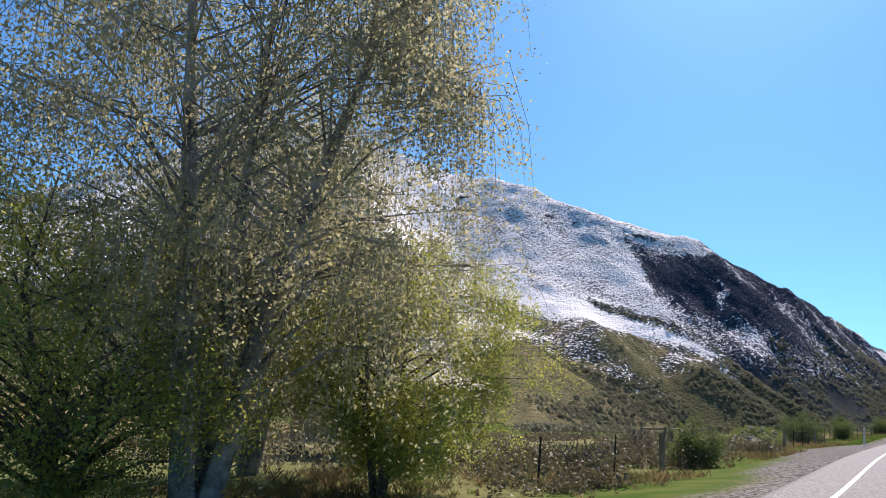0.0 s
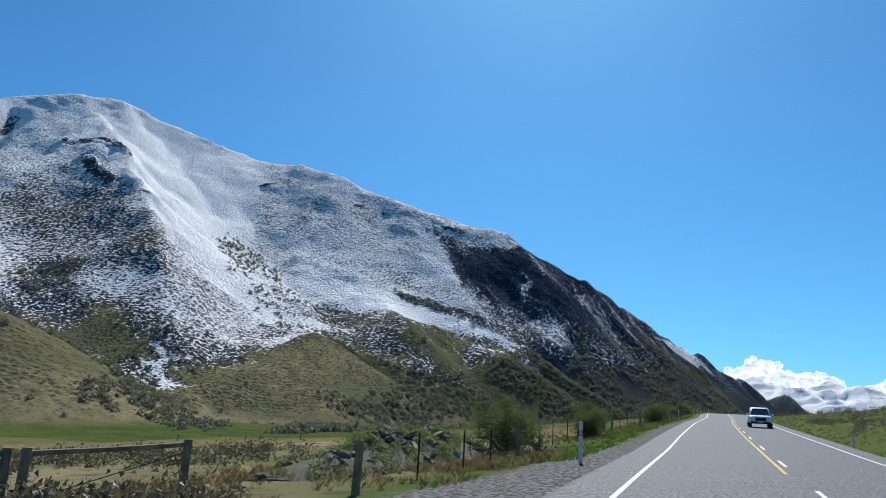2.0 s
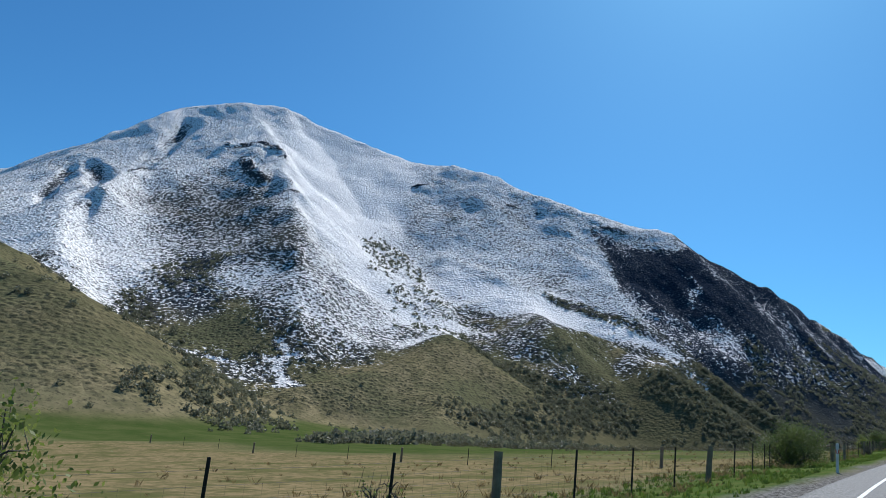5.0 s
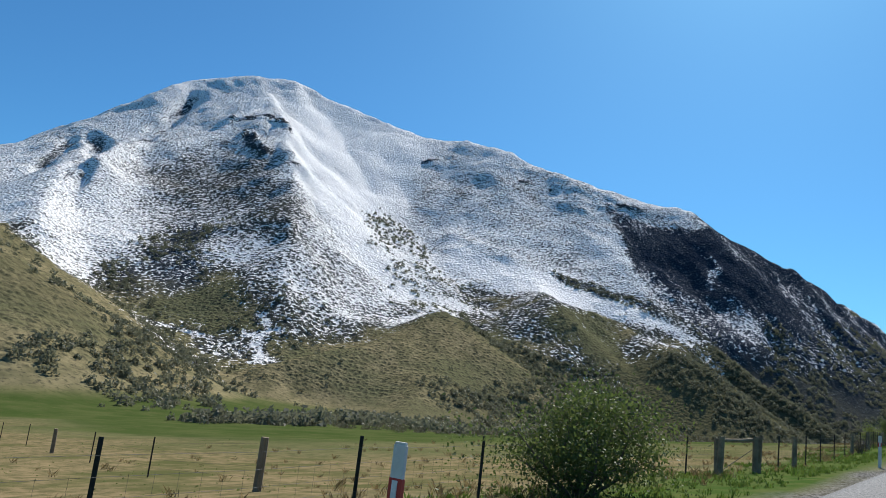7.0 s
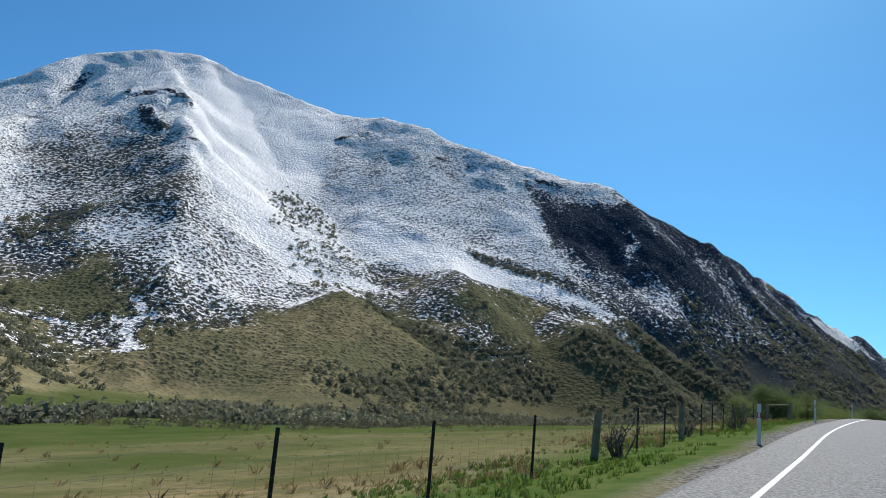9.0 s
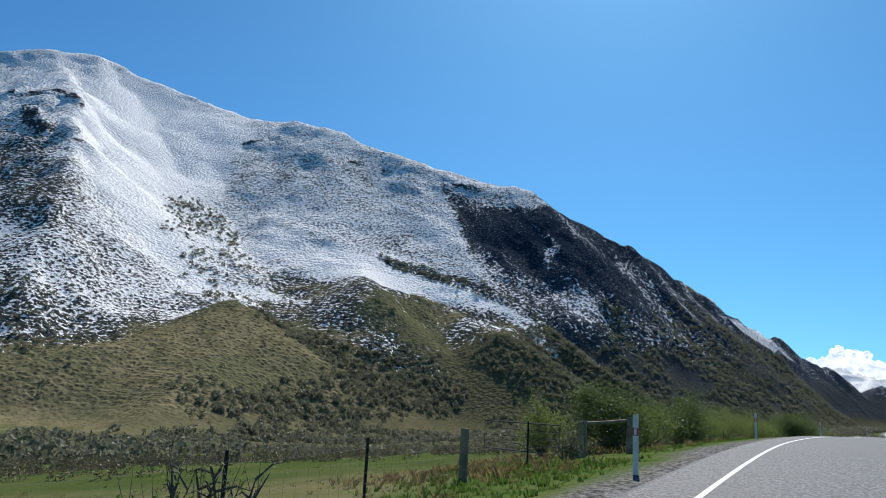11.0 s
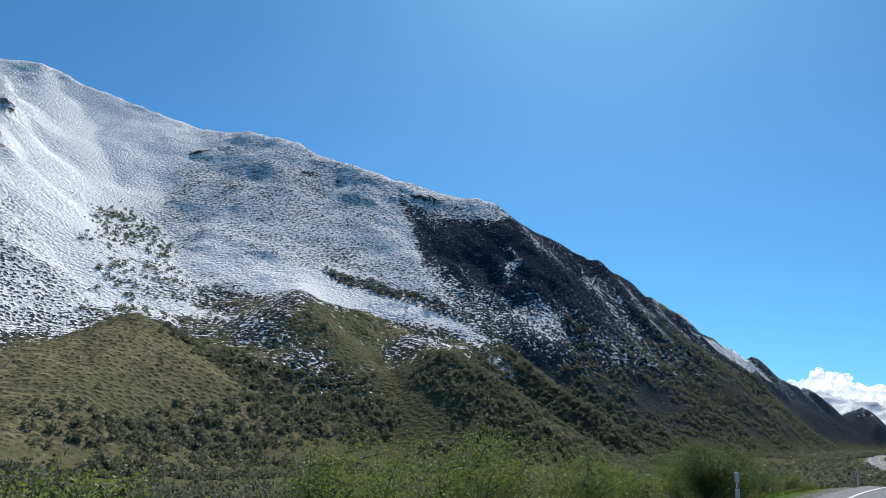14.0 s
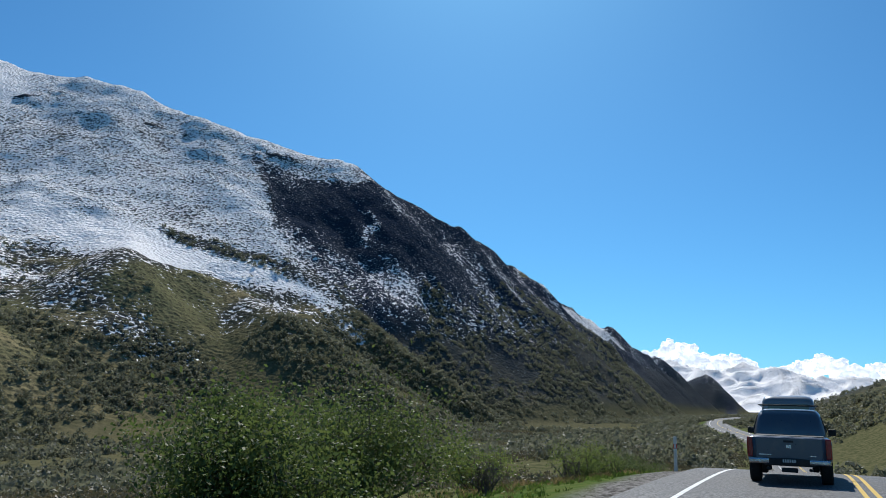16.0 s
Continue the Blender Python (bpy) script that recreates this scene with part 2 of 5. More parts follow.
def area(x, y, pts, soft):
    """1 inside the outline, 0 outside, over an edge of twice the softness."""
    x, y = np.asarray(x, float), np.asarray(y, float)
    p = np.array(pts, float)
    out = np.zeros(x.shape)
    near = (x > p[:, 0].min() - soft) & (x < p[:, 0].max() + soft) & (y > p[:, 1].min() - soft) & (y < p[:, 1].max() + soft)
    if not near.any():
        return out
    qx, qy = x[near], y[near]
    dist, inside = np.full(qx.shape, 1e9), np.zeros(qx.shape, bool)
    for (x0, y0), (x1, y1) in zip(p, np.roll(p, -1, 0)):
        ux, uy = x1 - x0, y1 - y0
        u = np.clip(((qx - x0) * ux + (qy - y0) * uy) / (ux * ux + uy * uy), 0, 1)
        dist = np.minimum(dist, np.hypot(qx - x0 - u * ux, qy - y0 - u * uy))
        if y0 != y1:
            inside ^= ((y0 > qy) != (y1 > qy)) & (qx < x0 + (qy - y0) * ux / uy)
    out[near] = smooth(np.where(inside, dist, -dist), -soft, soft)
    return out


def zone(x, y, name, soft):
    return area(x, y, ZONES[name], soft)


def crest_height(x, y, pts, fall, reach, rnd):
    best, foot = np.full(np.shape(x), -1e4), min(0.27, fall * 0.7)   # slopes ease off towards their foot
    for (x0, y0, z0), (x1, y1, z1) in zip(pts[:-1], pts[1:]):
        ux, uy = x1 - x0, y1 - y0
        u = np.clip(((x - x0) * ux + (y - y0) * uy) / (ux * ux + uy * uy), 0, 1)
        d = np.hypot(x - x0 - u * ux, y - y0 - u * uy)
        best = np.maximum(best, z0 + u * (z1 - z0) - (fall - foot) * reach * (1 - np.exp((rnd - np.sqrt(d * d + rnd * rnd)) / reach)) - foot * d)
    return best


def far_range(x, y):
    """The snowy range at the head of the valley."""
    h = np.full(np.shape(x), -60.0)
    for cx, cy, top in ((235, 4280, 262), (575, 4230, 250), (711, 4150, 228), (1000, 4150, 205), (1450, 4200, 230), (620, 3700, 120), (1150, 3600, 110), (-250, 4300, 240)):
        d = np.hypot(x - cx, (y - cy) * 0.8)
        h = np.maximum(h, top - 0.42 * d * (d / (d + 60)))
    wx, wy = x + (fbm(x, y, 260, 2, 93) - 0.5) * 150, y + (fbm(x, y, 260, 2, 94) - 0.5) * 150
    rid, amp, total = 0.0, 1.0, 0.0
    for k in range(5):   # sharp ribs and gullies
        rid = rid + amp * (1 - np.abs(vnoise(wx, wy, 260 / 2**k, 91 + k * 7) - 0.5) * 2) ** 1.5
        total, amp = total + amp, amp * 0.58
    return h + (rid / total - 0.62) * 105 * smooth(h, -70, 120)


def roadside(d, y):
    """The lie of the ground across the road, against the seal: it falls away to the left and banks up to the right."""
    fall = 1 - 0.55 * smooth(y, 240, 420)
    left = -0.10 - 0.02 * np.clip(-d - 4, 0, 1.6) - 0.15 * np.clip(-d - 5.6, 0, 3.2) - fall * ((0.075 + 0.065 * smooth(y, 75, 110)) * np.clip(-d - 8.8, 0, 13.2) + 0.102 * np.clip(-d - 22, 0, 38) + 0.072 * np.clip(-d - 60, 0, 54))
    right = -0.10 - 0.30 * np.exp(-((d - 6.4) / 1.4) ** 2) + 0.09 * np.clip(d - 7, 0, 25) + 0.03 * np.clip(d - 32, 0, 300)
    return np.where(d < 0, left, right)


def land(x, y):
    """Height of the ground."""
    x, y = np.asarray(x, float), np.asarray(y, float)
    d = side_of_road(x, y)
    rz = road_z(y)
    floor = rz + roadside(d, y)
    floor = floor + (fbm(x, y, 9, 3, 5) - 0.5) * 0.5 * smooth(np.abs(d), 5, 14) + (fbm(x, y, 60, 2, 8) - 0.5) * 1.2 * smooth(np.abs(d), 14, 60)
    # wander of the slopes, so that crests and gullies are not ruled
    wx = x + (fbm(x, y, 70, 3, 21) - 0.5) * 16
    wy = y + (fbm(x, y, 70, 3, 22) - 0.5) * 16
    hills, k = [], 4.0
    for name, shape in RIDGES.items():
        hills.append(crest_height(wx, wy, *shape) if name != "right_bank" else crest_height(x, y, *shape))
    hills = np.array(hills)
    top = hills.max(0)
    h = top + k * np.log(np.exp((hills - top) / k).sum(0)) - k * 0.35
    up = smooth(h - floor, 4, 60)
    smooth_bowl = 1 - 0.75 * zone(x, y, "gully_snow", 14) - 0.5 * zone(x, y, "grey_face", 20) - 0.7 * zone(x, y, "knoll", 14)
    rough = (0.5 - np.abs(fbm(x, y, 120, 4, 31) - 0.5) * 2) * 6 + 1.2 + (fbm(x, y, 26, 3, 41) - 0.5) * 4.0 * smooth_bowl
    h = h + rough * up * smooth(-x + y * 0.2, -120, 160)
    # hummocks of tussock and the small treads that stock have worn along the slope
    h = h + up * ((vnoise(x, y, 5.2, 43) - 0.5) * 0.9 + (vnoise(x, y, 9.5, 44) - 0.5) * 1.2) * (0.45 + 0.55 * smooth_bowl) * (y < 1100)
    # crags and ribs that run down the dark face, gullies behind the western spur, broken rock along the upper rib
    face = dark_face(x, y)
    along, across = (0.78 * x - 0.63 * y) * 0.28, 0.63 * x + 0.78 * y
    ribs = np.abs(fbm(along, across, 15, 4, 55) - 0.5) * 2
    h = h + (0.26 - ribs) * 5.2 * up * face * smooth(h + 30 * smooth(y, 780, 900), 15, 60) * (1 - 0.75 * smooth(h, 150, 185))
    bluff = face * smooth(fbm(x, y, 22, 3, 56), 0.48, 0.62) * smooth(h, 60, 100) * (1 - smooth(h, 150, 180))
    h = h + bluff * 1.0
    h = h + up * face * (vnoise(x, y, 30, 60) + 0.5 * vnoise(x, y, 13, 63) - 0.75) * 11 * smooth(y, 770, 880) * (1 - smooth(y, 1350, 1500))
    for pts, wide, deep in GULLIES:
        h = h - deep * strip_mask(x + (fbm(x, y, 20, 2, 57) - 0.5) * 12, y + (fbm(x, y, 20, 2, 58) - 0.5) * 12, pts, wide)
    for pts, wide in TORS:
        h = h + strip_mask(x, y, pts, wide) * np.clip(vnoise(x, y, 8, 57) + vnoise(x, y, 4, 58) - 0.8, 0, 1) * wide * 0.85
    h = np.maximum(h, far_range(x, y))
    top = np.maximum(h, floor)
    out = top + 2.0 * np.log(np.exp((h - top) / 2.0) + np.exp((floor - top) / 2.0))
    near = np.maximum(smooth(np.abs(d), 9, 40), smooth(y, 900, 1000))
    return floor * (1 - near) + out * near


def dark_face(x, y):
    """The bare, craggy, shaded flank past the dark spur: 1 inside."""
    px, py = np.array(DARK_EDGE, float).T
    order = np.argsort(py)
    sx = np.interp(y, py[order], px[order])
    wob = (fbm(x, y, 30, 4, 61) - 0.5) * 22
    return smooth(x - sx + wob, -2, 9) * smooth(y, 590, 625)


def strip_mask(x, y, pts, wide):
    """1 within a strip along a line, fading at its edges."""
    best = np.full(np.shape(x), 1e9)
    for (x0, y0), (x1, y1) in zip(pts[:-1], pts[1:]):
        ux, uy = x1 - x0, y1 - y0
        u = np.clip(((x - x0) * ux + (y - y0) * uy) / (ux * ux + uy * uy), 0, 1)
        best = np.minimum(best, np.hypot(x - x0 - u * ux, y - y0 - u * uy))
    return 1 - smooth(best, wide * 0.5, wide * 1.3)


# one sheet of ground, finer towards the road
def steps(*runs):
    out = [runs[0][0]]
    for start, stop, size in runs:
        n = max(1, int(round((stop - start) / size)))
        out += list(start + (stop - start) * (k + 1) / n for k in range(n))
    return np.array(out)


GX = steps((-2600, -1500, 60), (-1500, -800, 12), (-800, -620, 3.6), (-620, -60, 2.5), (-60, -16, 1.6), (-16, 16, 0.55), (16, 60, 2.0), (60, 200, 5), (200, 1300, 15), (1300, 2200, 36), (2200, 3600, 120))
GY = steps((-500, -60, 22), (-60, -8, 2.5), (-8, 300, 1.1), (300, 800, 2.5), (800, 1000, 4), (1000, 1700, 9), (1700, 3400, 50), (3400, 4450, 15), (4450, 4900, 60))
MX, MY = np.meshgrid(GX, GY)
MZ = land(MX, MY)


def ground_z(x, y):
    """Height of the sheet of ground, read between its corners."""
    x, y = np.asarray(x, float), np.asarray(y, float)
    i, j = np.clip(np.searchsorted(GX, x) - 1, 0, len(GX) - 2), np.clip(np.searchsorted(GY, y) - 1, 0, len(GY) - 2)
    u, v = (x - GX[i]) / (GX[i + 1] - GX[i]), (y - GY[j]) / (GY[j + 1] - GY[j])
    return (MZ[j, i] * (1 - u) + MZ[j, i + 1] * u) * (1 - v) + (MZ[j + 1, i] * (1 - u) + MZ[j + 1, i + 1] * u) * v


def sheet(name, xs, ys, z):
    """A grid of quads as a mesh."""
    ny, nx = z.shape
    mx, my = np.meshgrid(xs, ys)
    verts = np.stack([mx, my, z], -1).reshape(-1, 3)
    i = np.arange(ny * nx).reshape(ny, nx)
    quads = np.stack([i[:-1, :-1], i[:-1, 1:], i[1:, 1:], i[1:, :-1]], -1).reshape(-1, 4)
    me = bpy.data.meshes.new(name)
    me.vertices.add(len(verts))
    me.vertices.foreach_set("co", verts.ravel())
    me.loops.add(quads.size)
    me.loops.foreach_set("vertex_index", quads.ravel())
    me.polygons.add(len(quads))
    me.polygons.foreach_set("loop_start", np.arange(0, quads.size, 4))
    me.polygons.foreach_set("loop_total", np.full(len(quads), 4))
    me.update()
    me.validate()
    me.polygons.foreach_set("use_smooth", np.ones(len(quads), bool))
    return me


DARK = dark_face(MX, MY)
D_ROAD = side_of_road(MX, MY)


def crest_blur(z, passes=24):
    """How far the ground lies under the mean of its surroundings: hollows positive."""
    b = z.copy()
    for _ in range(passes):
        b[1:-1, 1:-1] = (b[:-2, 1:-1] + b[2:, 1:-1] + b[1:-1, :-2] + b[1:-1, 2:]) / 4
    return np.clip(b - z, -6, 6)


HOLLOW = crest_blur(MZ)
PATCH = fbm(MX, MY, 46, 5, 73) - 0.5
WOBX, WOBY = (fbm(MX, MY, 32, 3, 74) - 0.5) * 26, (fbm(MX, MY, 32, 3, 75) - 0.5) * 26


def band(pts, wide):
    return strip_mask(MX + WOBX, MY + WOBY, pts, wide)


QX, QY = MX + WOBX * 0.6, MY + WOBY * 0.6
FINE = fbm(MX, MY, 17, 3, 76) - 0.5
line = 60 - 16 * smooth(-MX, 275, 330) + PATCH * 54 + 6 * smooth(-MX, 300, 500)
SNOW = smooth(MZ - line, -26, 30) * (0.56 + 0.08 * smooth(MZ, 200, 300) + 0.22 * PATCH + 0.12 * FINE)


def lay(value, name, soft, rough=0.0):
    """Snow of one depth over a zone of the plan."""
    global SNOW
    m = zone(QX, QY, name, soft)
    SNOW = SNOW * (1 - m) + m * (value + rough * (PATCH + FINE))


lay(0.60, "west_bright", 14, 0.12)
# west_grey and rib_shade: thin snow, lowered further to paint in the slope's shade
lay(0.31, "west_grey", 24, 0.16)
lay(0.42, "rib_flank", 20, 0.25)
lay(0.25, "rib_shade", 18, 0.15)
lay(0.27, "west_dark", 14, 0.5)
lay(0.20, "west_hollow", 9, 0.45)
lay(0.25, "west_low", 14, 0.55)
lay(0.52, "grey_face", 30, 0.22)
lay(0.56, "bright_edge", 14, 0.15)
lay(0.86, "gully_snow", 22, 0.20)
lay(0.50, "shrub_tongue", 9, 0.45)
lay(0.29, "thin_slope", 13, 0.40)
lay(0.10, "brown_slope", 9, 0.50)
lay(0.80, "terrace", 9, 0.35)
# melt lines and drifts: rills under the western slope, wisps across the brown slope, the dark step above the terrace
for pts, wide, value in (([(-290, 376), (-276, 369), (-248, 348)], 3.5, 0.62), ([(-280, 356), (-268, 370)], 3.0, 0.55), ([(-303, 334), (-290, 339)], 3.0, 0.5),
                         ([(-208, 585), (-175, 600), (-150, 618)], 4.0, 0.5), ([(-165, 634), (-140, 628), (-122, 618)], 4.0, 0.55)):
    SNOW = np.maximum(SNOW, value * band(pts, wide))
STEP = band([(-243, 621), (-223, 634), (-202, 636), (-181, 641)], 7)
SNOW = SNOW * (1 - 0.55 * STEP)
SNOW = SNOW * (1 - zone(MX, MY, "knoll", 9)) * (1 - zone(QX, QY, "west_tan", 12))
SNOW = SNOW * (1 - strip_mask(MX, MY, [(-420, 280), (-332, 230), (-265, 200), (-224, 206)], 34))
NORTH_CAP = band([(-62, 900), (-46, 950), (-22, 1040), (-6, 1095)], 17)
CAP = band([(-262, 752), (-230, 768), (-195, 786)], 10)
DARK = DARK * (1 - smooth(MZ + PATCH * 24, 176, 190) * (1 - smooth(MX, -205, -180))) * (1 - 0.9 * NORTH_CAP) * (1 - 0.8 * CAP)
STREAK = smooth(fbm((0.78 * MX - 0.63 * MY) * 0.25, 0.63 * MX + 0.78 * MY, 11, 4, 78), 0.50, 0.68)
FACE_SNOW = (0.11 + 0.20 * STREAK * smooth(MZ, 30, 80) * (1 - 0.6 * zone(QX, QY, "crag_zone", 12)) + 0.15 * zone(QX, QY, "speckle", 16) - 0.075 * zone(QX, QY, "crag_zone", 12)) * smooth(MZ, 12, 60)
FACE_SNOW = np.maximum(FACE_SNOW, 0.38 * band([(-174, 740), (-167, 734), (-159, 718), (-151, 705)], 2.5))
SNOW = SNOW * (1 - DARK) + DARK * FACE_SNOW
SNOW = np.where(MX > -90, np.maximum(SNOW * np.where(DARK > 0.3, 1, 0.2), 0.56 * NORTH_CAP * smooth(MY, 880, 930)), SNOW)
SNOW = np.where(MY > 2500, np.clip(smooth(MZ + 60 * (fbm(MX, MY, 240, 4, 79) - 0.5), -45, 45) * (0.93 + 0.06 * HOLLOW + 0.3 * (fbm(MX * 1.6, MY * 0.5, 60, 3, 80) - 0.5)), 0, 0.95), SNOW)
SNOW = np.where((D_ROAD > 0) & (MY < 2000) & (MX > 60), 0, SNOW)
TOR = np.max([strip_mask(MX, MY, pts, wide * 0.9) for pts, wide in TORS], 0) * smooth(fbm(MX, MY, 11, 3, 59), 0.36, 0.56)
# gully lines: their shade and bare rock both darkened through the rock mask
CREVICE = np.max([strip_mask(MX + WOBX * 0.4, MY + WOBY * 0.4, pts, wide * 0.6) for pts, wide, _ in GULLIES], 0) * smooth(fbm(MX, MY, 24, 3, 66), 0.40, 0.55)
TOR = np.maximum(TOR, 0.75 * CREVICE)
SNOW = SNOW * (1 - 0.75 * TOR)
# bare rock, with the dark face's shade painted through the same mask
ROCK_SHADE = np.maximum(DARK * np.maximum(0.72 + 0.28 * smooth(MZ + PATCH * 50, 20, 60), 0.92 * smooth(MY, 820, 920)), TOR * 0.9)
ROCK_SHADE = np.maximum(ROCK_SHADE, 0.6 * STEP)
ROCK_SHADE = np.maximum(ROCK_SHADE, 0.75 * np.maximum(zone(QX, QY, "west_dark", 10), zone(QX, QY, "west_hollow", 8)))
LIFT = MZ - road_z(MY) - roadside(D_ROAD, MY)   # height above the valley floor
GRASSY = smooth(-D_ROAD, 6.5, 9) * (1 - smooth(LIFT, 0.3, 2.5))
# green across the field, straw where it is grazed bare near the fence and over its southern half
PASTURE = GRASSY * smooth(MY - 0.16 * D_ROAD + (fbm(MX, MY, 30, 3, 14) - 0.5) * 36, 156, 178) * (1 - smooth(MY, 235, 420))
PASTURE = PASTURE * (0.45 + 0.55 * smooth(fbm(MX, MY, 16, 4, 15) + 0.014 * (-D_ROAD - 20), 0.34, 0.62))
STRAW = GRASSY * (1 - PASTURE) * np.maximum(smooth(MY, 84, 100), smooth(-D_ROAD, 30, 45)) * (1 - smooth(MY, 205, 240)) * smooth(-D_ROAD, 9, 13)
EDGE = (fbm(MX, MY, 5, 3, 16) - 0.5) * 1.5
LAYBY = 2.6 * np.exp(-((MY - 47) / 16) ** 2) - 0.55 * smooth(MY, 100, 125) * (1 - smooth(MY, 180, 200))
GRAVEL = smooth(D_ROAD + EDGE, -6.1 - LAYBY, -5.3 - LAYBY) * (1 - smooth(D_ROAD + EDGE, 4.9, 5.6))
VERGE = smooth(-D_ROAD, 4.8, 5.6) * (1 - smooth(-D_ROAD, 8.5, 11)) + smooth(D_ROAD, 4.8, 5.6) * (1 - smooth(D_ROAD, 24, 44)) * 0.8
VERGE = np.maximum(VERGE, 0.55 * smooth(-D_ROAD, 5, 7) * (1 - smooth(-D_ROAD, 22, 40)) * smooth(MY, -20, 5) * (1 - smooth(MY, 70, 84)) * smooth(fbm(MX, MY, 11, 3, 19), 0.30, 0.52))
VERGE = np.maximum(VERGE, 0.75 * smooth(-D_ROAD, 5, 7) * (1 - smooth(-D_ROAD, 90, 130)) * smooth(MY, 225, 260) * (1 - smooth(MY, 520, 640)) * smooth(fbm(MX, MY, 22, 3, 18), 0.34, 0.56))
HEATH = np.maximum(smooth(MY, 258, 300), smooth(D_ROAD, 30, 55) * smooth(MY, 60, 120)) * (1 - smooth(MZ - road_z(MY), 30, 70)) * smooth(np.abs(D_ROAD), 6, 9) * smooth(MX, -190, -110)
HEATH = np.maximum(HEATH, 0.55 * strip_mask(MX, MY, [(-420, 296), (-332, 237), (-265, 205), (-222, 208)], 60) * smooth(fbm(MX, MY, 24, 4, 20), 0.36, 0.6))
HEATH = HEATH * (1 - 0.85 * DARK * smooth(MZ - road_z(MY), 2, 12))
GRAVEL, VERGE = GRAVEL * (MY < 940), VERGE * (MY < 940)
TREAD = smooth(LIFT, 1, 12)


def attribute(me, name, values):
    a = me.attributes.new(name, "FLOAT", "POINT")
    a.data.foreach_set("value", np.clip(values, 0, 1).astype(np.float32).ravel())


def attr(nodes, name):
    n = nodes.new("ShaderNodeAttribute")
    n.attribute_name = name
    return n.outputs["Fac"]


def ground_material():
    m, n, l, b = mat_new("hill_and_field")
    c = n.new("ShaderNodeTexCoord").outputs["Object"]
    big = noise_tex(n, l, 0.018, 5, 0.6, c)
    mid = noise_tex(n, l, 0.14, 4, 0.6, c)
    # tussock clumps: cells a metre or three across, in rows along the slope's steps
    def cells(scale):
        vor = n.new("ShaderNodeTexVoronoi")
        vor.inputs["Scale"].default_value, vor.inputs["Randomness"].default_value = scale, 1.0
        l.new(c, vor.inputs["Vector"])
        return vor.outputs["Distance"]
    clump, small = cells(0.46), cells(1.15)
    fine = noise_tex(n, l, 0.9, 5, 0.65, c)
    tiny = noise_tex(n, l, 9.0, 4, 0.7, c)
    xyz = n.new("ShaderNodeSeparateXYZ")
    l.new(c, xyz.inputs[0])
    row = math_node(n, l, "SINE", math_node(n, l, "ADD", math_node(n, l, "MULTIPLY", xyz.outputs[2], 3.7), math_node(n, l, "MULTIPLY", mid, 10.0)))
    slope = attr(n, "tussock")
    row = math_node(n, l, "MULTIPLY", row, math_node(n, l, "MULTIPLY", slope, math_node(n, l, "SUBTRACT", 1.0, math_node(n, l, "MULTIPLY", attr(n, "rock_and_shade"), 0.7))))
    tan = mix_rgb(n, l, ramp(n, l, mid, 0.35, 0.65), (0.160, 0.142, 0.076), (0.265, 0.220, 0.122))
    tan = mix_rgb(n, l, ramp(n, l, big, 0.42, 0.62), tan, (0.146, 0.142, 0.074))
    tan = mix_rgb(n, l, ramp(n, l, math_node(n, l, "ADD", fine, math_node(n, l, "MULTIPLY", row, 0.05)), 0.48, 0.70), tan, (0.072, 0.066, 0.044))
    tan = mix_rgb(n, l, math_node(n, l, "MULTIPLY", slope, ramp(n, l, clump, 0.42, 0.22)), tan, (0.058, 0.058, 0.036))
    # blue-dark tones: the face's shade is put into its stone colour
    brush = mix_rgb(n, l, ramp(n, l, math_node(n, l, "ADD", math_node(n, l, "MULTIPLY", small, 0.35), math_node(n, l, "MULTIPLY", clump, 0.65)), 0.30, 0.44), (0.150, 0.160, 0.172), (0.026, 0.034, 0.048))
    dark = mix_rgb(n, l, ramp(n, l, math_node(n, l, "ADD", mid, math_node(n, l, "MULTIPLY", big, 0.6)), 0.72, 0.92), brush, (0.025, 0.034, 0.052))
    # among snow, tan is darkened to grey for the tussocks' backlit, shaded sides
    tan = mix_rgb(n, l, math_node(n, l, "MULTIPLY", ramp(n, l, attr(n, "snow"), 0.12, 0.28), 0.90), tan, (0.052, 0.056, 0.056))
    base = mix_rgb(n, l, attr(n, "rock_and_shade"), tan, dark)
    green = mix_rgb(n, l, ramp(n, l, mid, 0.3, 0.7), (0.048, 0.074, 0.020), (0.078, 0.096, 0.032))
    green = mix_rgb(n, l, ramp(n, l, tiny, 0.55, 0.85), green, (0.110, 0.108, 0.040))
    green = mix_rgb(n, l, math_node(n, l, "MULTIPLY", ramp(n, l, noise_tex(n, l, 0.5, 5, 0.75, c), 0.52, 0.70), 0.30), green, (0.135, 0.112, 0.052))
    hay = mix_rgb(n, l, ramp(n, l, noise_tex(n, l, 1.6, 5, 0.7, c), 0.36, 0.66), (0.245, 0.185, 0.098), (0.108, 0.098, 0.046))
    hay = mix_rgb(n, l, ramp(n, l, noise_tex(n, l, 0.22, 4, 0.65, c), 0.46, 0.66), hay, (0.096, 0.098, 0.038))
    base = mix_rgb(n, l, attr(n, "straw"), base, hay)
    base = mix_rgb(n, l, attr(n, "pasture"), base, green)
    verge = mix_rgb(n, l, ramp(n, l, fine, 0.35, 0.65), (0.044, 0.088, 0.018), (0.096, 0.118, 0.036))
    base = mix_rgb(n, l, math_node(n, l, "MULTIPLY", attr(n, "verge"), 0.95), base, verge)
    heath = mix_rgb(n, l, ramp(n, l, fine, 0.35, 0.65), (0.048, 0.052, 0.027), (0.120, 0.110, 0.060))
    base = mix_rgb(n, l, math_node(n, l, "MULTIPLY", attr(n, "heath"), 0.85), base, heath)
